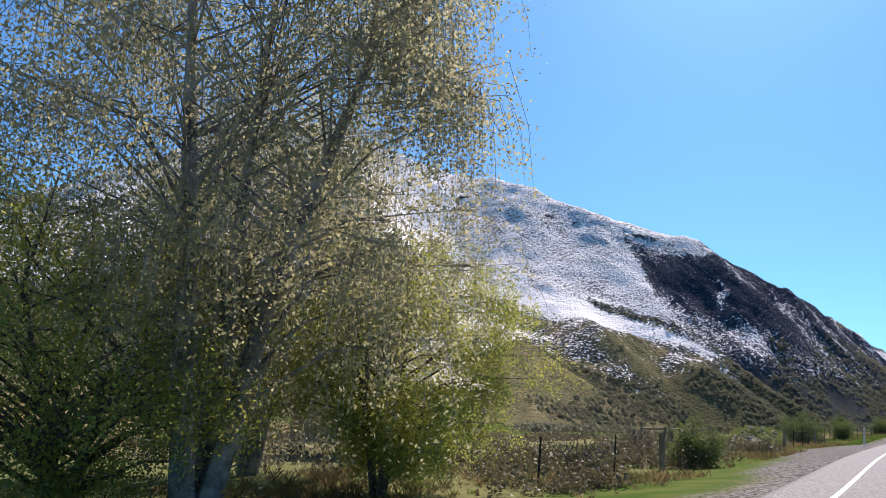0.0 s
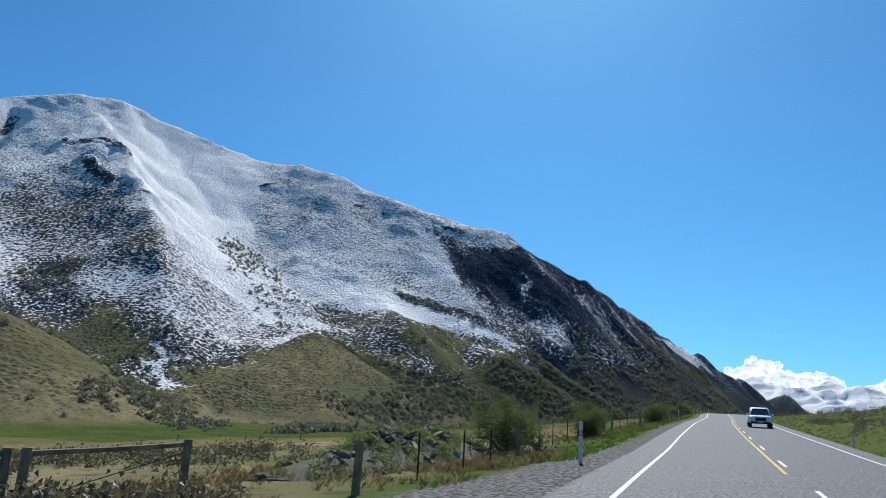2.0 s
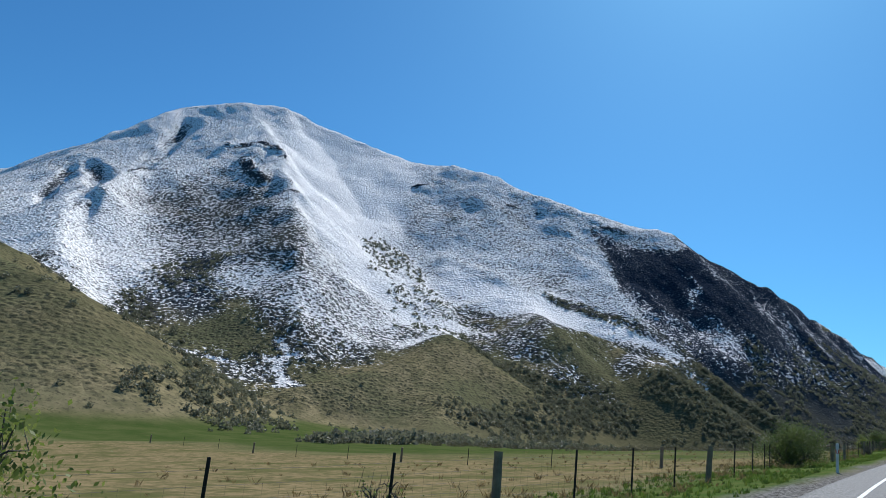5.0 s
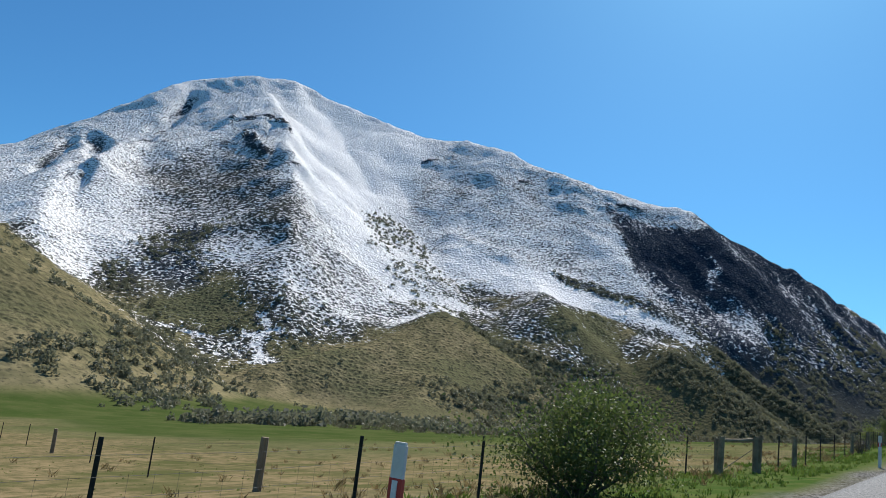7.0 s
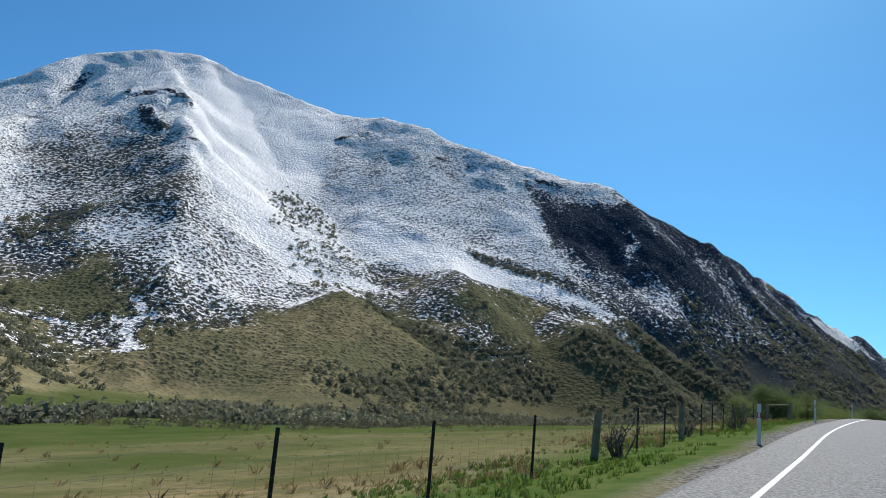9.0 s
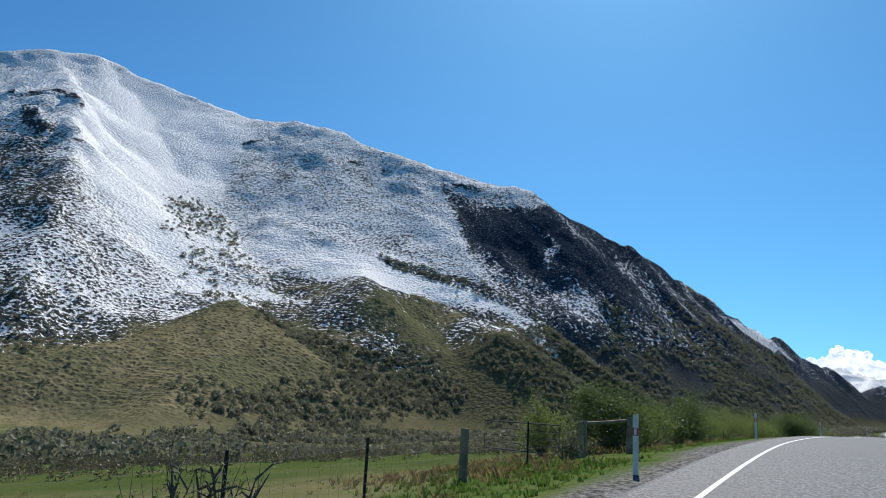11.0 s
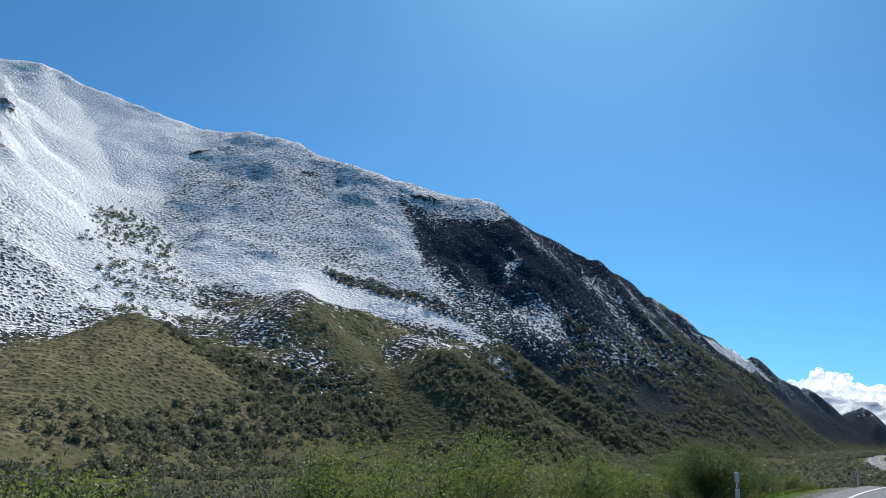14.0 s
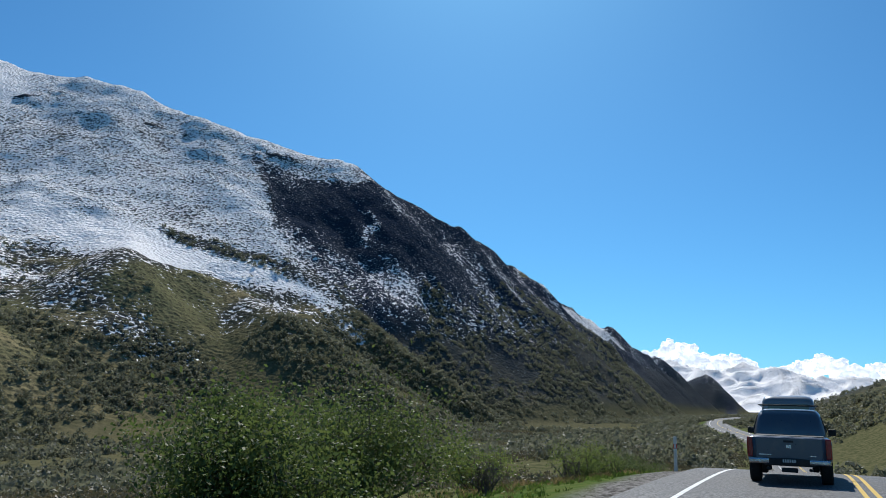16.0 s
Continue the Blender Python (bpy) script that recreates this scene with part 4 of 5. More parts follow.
for k, (d, y, w, h, mat, lab) in enumerate((
        (-8.9, 28.3, 1.9, 1.6, M_LEAF_THORN, "Dark green shrub growing against the wire fence"),
        (-10.9, 70.3, 3.0, 2.6, M_LEAF_THORN, "Green hawthorn bush beside a rubble heap"),
        (-9.2, 83.6, 1.9, 1.9, M_LEAF_THORN, "Rounded hawthorn bush in the fence line"),
        (-9.3, 85.8, 2.3, 2.4, M_LEAF_THORN, "Dense hawthorn bush in the fence line"),
        (-9.2, 87.8, 2.0, 2.0, M_LEAF_SPRING, "Spring-green bush at the end of the hawthorns"),
        (-8.8, 131.0, 3.6, 2.3, M_LEAF_THORN, "Broad dark hawthorn with bare twigs on top"),
        (-9.6, 210.0, 3.4, 2.9, M_LEAF_THORN, "Tall hawthorn shading a timber fence brace"),
        (-11.6, 207.8, 2.4, 2.1, M_LEAF_SPRING, "Small yellow-green bush behind a timber brace"),
        (-9.9, 215.2, 2.6, 2.2, M_LEAF_SPRING, "Spring-green roadside bush above the gravel"),
        (-10.3, 224.6, 3.4, 2.8, M_LEAF_THORN, "Leafy thorn bush above the gravel shoulder"),
        (-10.8, 230.5, 2.4, 2.0, M_LEAF_SPRING, "Thin spring-green bush with bare lower stems"),
        (-12.4, 238.5, 3.6, 2.7, M_LEAF_SPRING, "Spring-green thicket bush with open twigs"),
        (-12.0, 244.5, 4.2, 3.0, M_LEAF_SPRING, "Large spring-green thicket bush with open twigs"),
        (-10.4, 249.2, 3.0, 2.4, M_LEAF_SPRING, "Spring-green bush behind the white marker post"),
        (-11.0, 255.0, 3.0, 2.1, M_LEAF_SPRING, "Low spreading thicket bush in long grass"),
        (-9.3, 260.6, 3.4, 2.7, M_LEAF_THORN, "Dense dark hawthorn beside the gravel shoulder"),
        (-10.0, 264.6, 4.2, 2.8, M_LEAF_THORN, "Broad hawthorn bush with a shaded underside"),
        (-13.0, 268.5, 3.6, 2.4, M_LEAF_SPRING, "Spring-green bush behind the hawthorns"),
        (-11.2, 274.5, 2.8, 1.9, M_LEAF_SPRING, "Small roadside bush in rough grass"),
        (-10.6, 286.5, 3.0, 2.1, M_LEAF_SPRING, "Feathery pale green shrub by the road"),
        (-12.2, 298.0, 3.4, 2.2, M_LEAF_THORN, "Dark roadside bush near the road's crest"),
        (-13.0, 312.0, 3.6, 2.4, M_LEAF_THORN, "Dark roadside bush past the road's crest"))):
    bush("hawthorn_bush" if mat is M_LEAF_THORN else "spring_bush", d, y, w, h, int((10500 if mat is M_LEAF_THORN else 6000) * w * h / 5), 0.082 if mat is M_LEAF_THORN else 0.072, mat, lab, seed=40 + k, stems=11)
for k, (d, y, w, h) in enumerate(((-12.8, 78.4, 1.7, 0.9), (-10.0, 95.2, 1.0, 0.9), (-7.6, 167.4, 1.2, 1.2), (-7.6, 186.0, 1.7, 1.5), (-8.4, 179.0, 1.2, 1.0), (-11.4, 40.5, 1.9, 1.3),
                                  (-12.6, 34.0, 1.8, 1.4), (-10.6, 22.0, 2.0, 1.5), (-9.6, 71.4, 1.1, 0.8), (-9.2, 203.5, 1.3, 0.9), (-9.0, 270.0, 1.3, 1.0), (-9.4, 279.5, 1.5, 1.2))):
    bush("briar_shrub", d, y, w, h, 240, 0.06, M_LEAF_SPRING if k % 2 else M_SCRUB_BROWN, "Thin leggy briar shrub with mostly bare twigs", "shrub", 90 + k, "briars along the fence", 0.8, 10)


# ---------------------------------------------------------------- scrub, tussock and grass, past counting
def scrub_mesh(name, places, sizes, cards, seed, leaf=0.26, flat=0.72, z=None):
    """Low bushes as tufts of small leaf clumps, one mesh."""
    rng = np.random.default_rng(seed)
    n = len(places)
    if z is None:
        z = ground_z(places[:, 0], places[:, 1])
    v = rng.normal(size=(n, cards, 3))
    v /= np.linalg.norm(v, axis=2, keepdims=True)
    v *= rng.uniform(0.45, 1.0, (n, cards, 1)) ** 0.6
    v[:, :, 2] = np.abs(v[:, :, 2]) * 2 * flat - 0.15
    lump = 1 + 0.35 * np.sin(v[:, :, :1] * 5 + rng.uniform(0, 6, (n, 1, 1))) * np.cos(v[:, :, 1:2] * 4 + rng.uniform(0, 6, (n, 1, 1)))
    c = np.stack([places[:, 0], places[:, 1], z], 1)[:, None, :] + v * lump * sizes[:, None, None] * 0.5
    size = np.repeat(sizes, cards)[:, None]
    flatc = c.reshape(-1, 3)
    a = rng.normal(size=flatc.shape)
    a /= np.linalg.norm(a, axis=1, keepdims=True)
    b = np.cross(a, rng.normal(size=flatc.shape))
    b /= np.linalg.norm(b, axis=1, keepdims=True)
    la, wb = a * leaf * size, b * leaf * 0.8 * size
    verts = np.stack([flatc - la, flatc + wb, flatc + la * 0.8 - wb * 0.6], 1).reshape(-1, 3)
    return from_arrays(name, verts, np.arange(len(verts)).reshape(-1, 3))


def scatter(rng, n, x0, x1, y0, y1, keep):
    p = np.stack([rng.uniform(x0, x1, n), rng.uniform(y0, y1, n)], 1)
    return p[rng.random(n) < keep(p[:, 0], p[:, 1])]


def scrub_density(x, y):
    z = ground_z(x, y)
    patch = fbm(x, y, 30, 3, 101)
    x, y = x + (fbm(x, y, 26, 2, 102) - 0.5) * 20, y + (fbm(x, y, 26, 2, 103) - 0.5) * 20

    def run(much, pts, wide, low, high):
        return much * strip_mask(x, y, pts, wide) * smooth(patch, low, high)

    fields = [0.010 * smooth(patch, 0.45, 0.7) * (z < 70)]
    fields += [much * area(x, y, pts, 9) * smooth(patch, 0.36 - 0.2 * much, 0.56 - 0.2 * much) for pts, much in SCRUB.values()]
    # the lower dark face, the drop above the terrace, dots on the knoll and the western hill, the back of the field
    fields += [
        run(0.7, [(-115, 700), (-74, 632), (-40, 592), (-5, 600)], 15, 0.34, 0.52), run(0.55, [(-60, 560), (-20, 575), (10, 620), (25, 700)], 14, 0.34, 0.52),
        run(0.5, [(-243, 621), (-223, 634), (-202, 636), (-181, 641)], 6, 0.1, 0.3), 0.03 * area(x, y, ZONES["knoll"], 8) * smooth(patch, 0.42, 0.6),
        run(0.06, [(-420, 290), (-332, 230), (-265, 200), (-215, 205)], 60, 0.44, 0.62), run(0.9, [(-84, 190), (-97, 212), (-108, 240), (-124, 280), (-138, 330), (-142, 372), (-126, 420), (-100, 462)], 9, 0.05, 0.25),
        0.34 * dark_face(x, y) * smooth(patch, 0.40, 0.66) * (1 - smooth(z, 25, 90)),
    ]
    den = np.max(fields, 0)
    d = side_of_road(x, y)
    den = np.maximum(den, (0.10 + 0.2 * smooth(y, 300, 420)) * smooth(d, 9, 16) * smooth(patch, 0.38, 0.60))
    den = np.maximum(den, np.maximum(0.30 * smooth(-d, 50, 80), 0.55 * smooth(y, 285, 320)) * (1 - smooth(-d, 120, 160)) * smooth(y, 222, 240) * smooth(patch, 0.36, 0.56))
    return np.where((((d > 8.5) & (y > 330)) | (d > 45) | (d < -62) | ((y > 345) & (d < -9))) & ~((d < 0) & (d > -84) & (y < 205)), den, 0)


rng = np.random.default_rng(5)
spots = scatter(rng, 310000, -460, 190, 180, 920, lambda x, y: scrub_density(x, y) * 0.5)
tagged(part("scrub", scrub_mesh("scrub", spots, rng.uniform(1.2, 3.3, len(spots)) * (0.7 + 0.5 * rng.random(len(spots))), 40, 6, 0.185), M_SCRUB),
       "Dark matagouri scrub filling gullies and lower slopes", "scrub", kind="stuff")
spots = scatter(rng, 4000, -30, 140, 140, 330, lambda x, y: np.where(side_of_road(x, y) > 9, 0.6 * smooth(fbm(x, y, 18, 3, 111) + 0.004 * (side_of_road(x, y) - 14), 0.40, 0.6), 0))
spots = np.vstack([spots, scatter(rng, 5200, -85, 0, 200, 360, lambda x, y: np.where(side_of_road(x, y) < -12.5, 0.5 * smooth(fbm(x, y, 14, 3, 112), 0.40, 0.6) * smooth(y - side_of_road(x, y) * 0.3, 205, 235), 0)),
                   scatter(rng, 26000, -70, 40, 285, 560, lambda x, y: np.where((side_of_road(x, y) < -8) & (side_of_road(x, y) > -110), 0.42 * smooth(fbm(x, y, 16, 3, 114), 0.40, 0.6), 0))])
far = spots[spots[:, 1] >= 300]
spots = spots[spots[:, 1] < 300]
tagged(part("valley_scrub", scrub_mesh("valley_scrub", far, rng.uniform(0.6, 1.9, len(far)), 50, 27, 0.11), M_SCRUB_BROWN),
       "Brown scrub over the valley floor past the crest", "scrub", kind="stuff")
tagged(part("low_scrub", scrub_mesh("low_scrub", spots, rng.uniform(0.6, 1.8, len(spots)), 120, 7, 0.064), M_SCRUB_BROWN),
       "Brown and olive low scrub on banks beside the road", "scrub", kind="stuff")


# finer brush close to the road: the bank across the road, and rough ground by the rubble heap
spots = np.vstack([
    scatter(rng, 3400, 6, 70, 20, 150, lambda x, y: np.where(side_of_road(x, y) > 9, 0.65 * smooth(fbm(x, y, 12, 3, 111) + 0.006 * (side_of_road(x, y) - 16), 0.42, 0.6), 0)),
    scatter(rng, 900, -14, -6, 15, 48, lambda x, y: np.where(side_of_road(x, y) < -8.4, 0.6 * smooth(fbm(x, y, 6, 3, 115), 0.38, 0.58), 0)),
    scatter(rng, 3600, -60, -10, 14, 76, lambda x, y: np.where(side_of_road(x, y) < -11.5, 0.42 * smooth(fbm(x, y, 9, 3, 113), 0.40, 0.58), 0)),
    scatter(rng, 3600, -120, -40, 40, 125, lambda x, y: 0.8 * strip_mask(x, y, [(-52, 40), (-62, 72), (-82, 104), (-104, 124)], 12))])
tagged(part("brush", scrub_mesh("brush", spots, rng.uniform(0.45, 1.5, len(spots)), 110, 17, 0.062, 0.62), M_SCRUB_BROWN),
       "Twiggy brown and olive brush on rough ground", "scrub", kind="stuff")


def blades(name, places, high, wide, count, seed, lean=0.5):
    """Tufts of thin blades, one mesh."""
    rng = np.random.default_rng(seed)
    n = len(places) * count
    base = np.repeat(np.stack([places[:, 0], places[:, 1], ground_z(places[:, 0], places[:, 1]) - 0.02], 1), count, 0)
    hgt = np.repeat(high, count) * rng.uniform(0.5, 1.15, n)
    base[:, :2] += rng.normal(size=(n, 2)) * np.repeat(high, count)[:, None] * 0.22
    way = rng.uniform(0, 2 * math.pi, n)
    tip = base + np.stack([np.cos(way) * lean * hgt, np.sin(way) * lean * hgt, hgt], 1) * rng.uniform(0.6, 1.0, (n, 1))
    mid = base * 0.45 + tip * 0.55 + np.array([0, 0, 1]) * (hgt * 0.12)[:, None]
    across = np.stack([-np.sin(way), np.cos(way), 0 * way], 1) * (wide * hgt / np.maximum(hgt.mean(), 1e-6))[:, None]
    verts = np.stack([base - across, base + across, mid + across * 0.7, tip, mid - across * 0.7], 1).reshape(-1, 3)
    return from_arrays(name, verts, np.arange(len(verts)).reshape(-1, 5))


def verge_spots(rng, n, y0, y1, d0, d1, keep=1.0):
    y, d = rng.uniform(y0, y1, n), rng.uniform(d0, d1, n)
    p = np.stack([road_x(y) + d, y], 1)
    return p[rng.random(n) < keep * smooth(fbm(p[:, 0], p[:, 1], 3.5, 3, 121), 0.28, 0.6)]


g = np.vstack([verge_spots(rng, 9000, 60, 205, -10.8, -5.9), verge_spots(rng, 4500, 196, 300, -11.5, -6.2), verge_spots(rng, 6500, 10, 78, -24, -7.6), verge_spots(rng, 5200, 30, 300, 5.4, 22)])
g = np.vstack([g, verge_spots(rng, 5000, 118, 215, -48, -9.5, 0.8)])
tagged(part("verge_grass", blades("verge_grass", g, np.where(side_of_road(g[:, 0], g[:, 1]) < -11, 0.03, 0.0) + rng.uniform(0.05, 0.20, len(g)) * np.where(side_of_road(g[:, 0], g[:, 1]) < -11, 0.25, 1.0), 0.008, 10, 8), M_GRASS), "Green roadside grass in uneven tufts", "grass", kind="stuff")
g = np.vstack([verge_spots(rng, 5200, 10, 72, -16, -7.2), verge_spots(rng, 1400, 60, 210, -13, -7.5), verge_spots(rng, 1200, 196, 300, -13, -6.8), verge_spots(rng, 1500, 70, 200, -40, -11, 0.5), verge_spots(rng, 3000, 30, 300, 5.8, 24)])
tagged(part("dry_grass", blades("dry_grass", g, rng.uniform(0.08, 0.34, len(g)), 0.005, 16, 9, 0.7), M_STRAW), "Dry straw-coloured grass tufts by fence and field", "grass", kind="stuff")


# ---------------------------------------------------------------- fences
def fence_line(name, spots, label, netting=True, high=1.12):
    """A post-and-wire fence: spots are (d, y, kind), kind w for a round timber post, s for a thin steel standard."""
    root = thing(name, label, "fence", at=by_road(*spots[0][:2]))
    inv = root.matrix_world.inverted()
    tops = []
    rnd = random.Random(len(spots))
    for d, y, kind in spots:
        m = inv @ by_road(d, y)
        p = m.translation
        lean = Vector((rnd.uniform(-0.03, 0.03), rnd.uniform(-0.03, 0.03), 0))
        bm = bmesh.new()
        if kind == "w":
            tube(bm, (p + Vector((0, 0, -0.2)), p + lean + Vector((0, 0, high * 0.6)), p + lean * 2 + Vector((0, 0, high + 0.06))), (0.10, 0.095, 0.09), 10)
            part("timber_post", bm, M_TIMBER, root)
        else:
            for turn in (0, 2.1, 4.2):
                box(bm, (0.028, 0.006, high + 0.20), p + lean + Vector((math.cos(turn) * 0.015, math.sin(turn) * 0.015, high / 2)), Matrix.Rotation(turn, 4, "Z"))
            part("steel_standard", bm, M_STEEL, root)
        tops.append(p)
    for z in (0.12, 0.30, 0.48, 0.66, 0.86, 1.06) if netting else (0.3, 0.55, 0.8, 1.05):
        bm, pts = bmesh.new(), []
        for a, b in zip(tops[:-1], tops[1:]):
            pts += [a + Vector((0.03, 0, z)), (a + b) / 2 + Vector((0.03, 0, z - 0.015))]
        tube(bm, pts + [tops[-1] + Vector((0.03, 0, z))], 0.0020, 3, False)
        part("wire", bm, M_WIRE, root, "thin galvanised wire")
    if netting:
        bm = bmesh.new()
        for a, b in zip(tops[:-1], tops[1:]):
            n = max(1, int((b - a).length / 0.30))
            for k in range(1, n):
                q = a.lerp(b, k / n) + Vector((0.03, 0, 0.1))
                tube(bm, (q, q + Vector((0, 0, 0.78))), 0.0014, 3, False)
        tagged(part("netting", bm, M_WIRE, root, "upright netting stays"), kind="stuff")
    return root


fence_line("wire_fence", [(-10.2, 18, "s"), (-9.6, 22, "s"), (-9.4, 26.2, "w"), (-9.5, 29.0, "s"), (-10.2, 33, "s"), (-11.5, 38.6, "w")], "Old wire fence with timber and steel posts", False)
fence_line("wire_fence", [(-9.3, 51.2, "w"), (-9.3, 55, "s"), (-9.3, 59, "s"), (-9.4, 62.5, "s"), (-9.5, 67, "w"), (-9.6, 71.6, "s"), (-9.8, 76.0, "s"), (-9.9, 80.8, "s"), (-10.0, 85.6, "w"),
                          (-9.8, 91.2, "s"), (-9.6, 95, "s"), (-9.5, 98.6, "w"), (-9.3, 102.2, "s"), (-9.0, 105.6, "s"), (-8.8, 109, "s"), (-8.6, 112.4, "w"), (-8.5, 116, "s"), (-8.6, 120, "s"),
                          (-8.9, 124, "s"), (-9.4, 128, "s"), (-10.0, 132, "s"), (-9.9, 136, "s"), (-9.4, 140, "s"), (-9.2, 142.6, "w")], "Netting fence between the verge and the field")
fence_line("wire_fence", [(-8.3, 143.9, "w"), (-8.2, 147.0, "s"), (-8.1, 149.4, "w"), (-8.1, 151.8, "s"), (-8.0, 155.0, "s"), (-7.9, 158.4, "s"), (-7.9, 162.4, "s"), (-8.0, 166.6, "w"), (-7.9, 170.2, "s"), (-7.9, 173.4, "s"),
                          (-8.0, 176.6, "w"), (-8.0, 180.0, "s"), (-8.2, 183.6, "s"), (-8.4, 187.2, "s"), (-8.7, 191, "s"), (-9.0, 195.5, "w"), (-9.2, 200, "s"), (-9.3, 205.2, "w")], "Netting fence along the green pasture")
fence_line("field_fence", [(-15, 128, "w"), (-23, 131, "s"), (-31, 134, "s"), (-39, 137, "w"), (-47, 140, "s"), (-56, 143, "s"), (-65, 146, "w"), (-75, 150, "s"), (-86, 154, "s"), (-98, 158, "w")], "Thin wire fence crossing the pasture", False)
fence_line("field_fence", [(-10.8, 216, "w"), (-10.6, 221, "s"), (-10.7, 226, "s"), (-11.0, 231, "s"), (-11.2, 236, "w"), (-11.4, 241, "s"), (-11.6, 246, "s"), (-11.8, 251, "w")], "Overgrown wire fence behind the bushes", False)


def brace(d0, y0, d1, y1, high=1.15, label="Weathered timber fence brace with a top rail", diagonal=True):
    """Two stout posts with a rail across and a stay."""
    root = thing("fence_brace", label, "fence brace", "fence braces", at=by_road(d0, y0))
    inv = root.matrix_world.inverted()
    a, b = (inv @ by_road(d0, y0)).translation, (inv @ by_road(d1, y1)).translation
    for p in (a, b):
        bm = bmesh.new()
        tube(bm, (p + Vector((0, 0, -0.2)), p + Vector((0.02, 0, high * 0.5)), p + Vector((0.03, 0.01, high + 0.08))), (0.115, 0.105, 0.10), 10)
        part("timber_post", bm, M_TIMBER, root)
    bm = bmesh.new()
    up = Vector((0, 0, high - 0.04))
    tube(bm, (a + up, (a + b) / 2 + up + Vector((0, 0, -0.02)), b + up), 0.06, 8)
    part("rail", bm, M_TIMBER, root)
    if diagonal:
        bm = bmesh.new()
        tube(bm, (a + Vector((0.05, 0, 0.12)), b + Vector((0.05, 0, high - 0.2))), 0.012, 5)
        part("stay", bm, M_WIRE, root, "twisted wire stay")
    return root


brace(-11.6, 38.9, -13.8, 43.0)
brace(-16.4, 45.8, -15.5, 47.6)
brace(-15.3, 47.9, -13.7, 51.0)
brace(-9.1, 142.5, -8.3, 144.2)
brace(-9.3, 205.4, -8.1, 206.7, label="Grey timber fence brace under a hawthorn")
brace(-11.6, 251.0, -11.0, 252.8, 0.9, "Low broken timber brace in long grass")

gate = thing("pipe_gate", "Thin galvanised pipe gate standing shut", "gate", at=by_road(-10.2, 205.6, 0.1))
bm = bmesh.new()
end = Vector((-3.4, 1.2, 0.0))
tube(bm, (Vector((0, 0, 0)), Vector((0, 0, 1.0)), end + Vector((0, 0, 1.0)), end, Vector((0, 0, 0))), 0.022, 8, False)
part("gate_frame", bm, M_WIRE, gate)
for z in (0.25, 0.5, 0.75):
    bm = bmesh.new()
    tube(bm, (Vector((0, 0, z)), end + Vector((0, 0, z))), 0.012, 6)
    part("gate_rail", bm, M_WIRE, gate)


# ---------------------------------------------------------------- roadside marker posts
def marker_post(d, y, label="White plastic road marker post with a red band", turn=0.0):
    root = thing("marker_post", label, "marker post", "road marker posts", at=by_road(d, y, -0.02, turn))
    bm = bmesh.new()
    box(bm, (0.115, 0.035, 1.20), (0, 0, 0.60), None, 0.008)
    part("shaft", bm, M_POST_WHITE, root)
    bm = bmesh.new()
    box(bm, (0.121, 0.041, 0.16), (0, 0, 0.88), None, 0.003)
    part("red_band", bm, M_POST_RED, root, "red reflective band")
    bm = bmesh.new()
    box(bm, (0.05, 0.008, 0.13), (0, -0.0245, 0.88), None, 0.003)
    part("reflector", bm, M_REFLECT, root, "small white reflector")
    bm = bmesh.new()
    box(bm, (0.10, 0.03, 0.02), (0, 0, 1.21), None, 0.006)
    part("cap", bm, M_POST_WHITE, root)
    return root


for d, y in ((-5.5, 58.2), (-5.4, 120.3), (-5.2, 149.9), (-5.0, 173.0), (-5.25, 195.6), (-5.6, 219.0), (-5.2, 245.4), (-5.4, 278.0), (5.6, 84), (5.6, 128), (5.7, 170), (5.6, 300)):
    marker_post(d, y)


# ---------------------------------------------------------------- centre line
y = -60.0
while y < 232:
    road_line(0.12, y, y + 3.0, 0.10, M_WHITE, "White dash of the worn centre line")
    y += 10.0
road_line(-0.12, 57, 700, 0.10, M_YELLOW, "Solid yellow no-passing line along the centre")
road_line(0.12, 236, 700, 0.10, M_YELLOW, "Second solid yellow line of a double line")


# ---------------------------------------------------------------- vehicles
def paint(name, base, flake=0.0, rough=0.3):
    m, n, l, b = mat_new(name)
    dust = noise_tex(n, l, 2.2, 5, 0.65)
    low = noise_tex(n, l, 14.0, 3, 0.6)
    col = mix_rgb(n, l, math_node(n, l, "MULTIPLY", ramp(n, l, dust, 0.45, 0.75), 0.35), base, (0.17, 0.15, 0.125))
    l.new(col, b.inputs["Base Color"])
    b.inputs["Metallic"].default_value = flake
    l.new(math_node(n, l, "ADD", math_node(n, l, "MULTIPLY", low, 0.25), rough - 0.1, True), b.inputs["Roughness"])
    b.inputs["Coat Weight"].default_value, b.inputs["Coat Roughness"].default_value = 0.5, 0.15
    return m


M_UTE = paint("slate_grey_paint", (0.066, 0.078, 0.100), 0.3)
M_CARWHITE = paint("white_paint", (0.70, 0.71, 0.72), 0.0)
M_VAN = paint("silver_paint", (0.17, 0.18, 0.19), 0.4)
M_TYRE = surface("tyre_rubber", (0.022, 0.022, 0.022), (0.012, 0.012, 0.012), 12, 0.9, fine=70, relief=0.5, depth=0.006)
M_TRIM = surface("black_trim", (0.025, 0.025, 0.027), (0.015, 0.015, 0.015), 8, 0.6, fine=60, relief=0.1)
M_CHROME = surface("satin_chrome", (0.62, 0.63, 0.64), (0.45, 0.45, 0.45), 5, 0.25, metal=1.0, fine=60, relief=0.05, depth=0.001)
M_LENS = surface("red_lens", (0.36, 0.018, 0.018), (0.22, 0.012, 0.012), 6, 0.2, fine=60, relief=0.1, depth=0.002, spec=0.6)
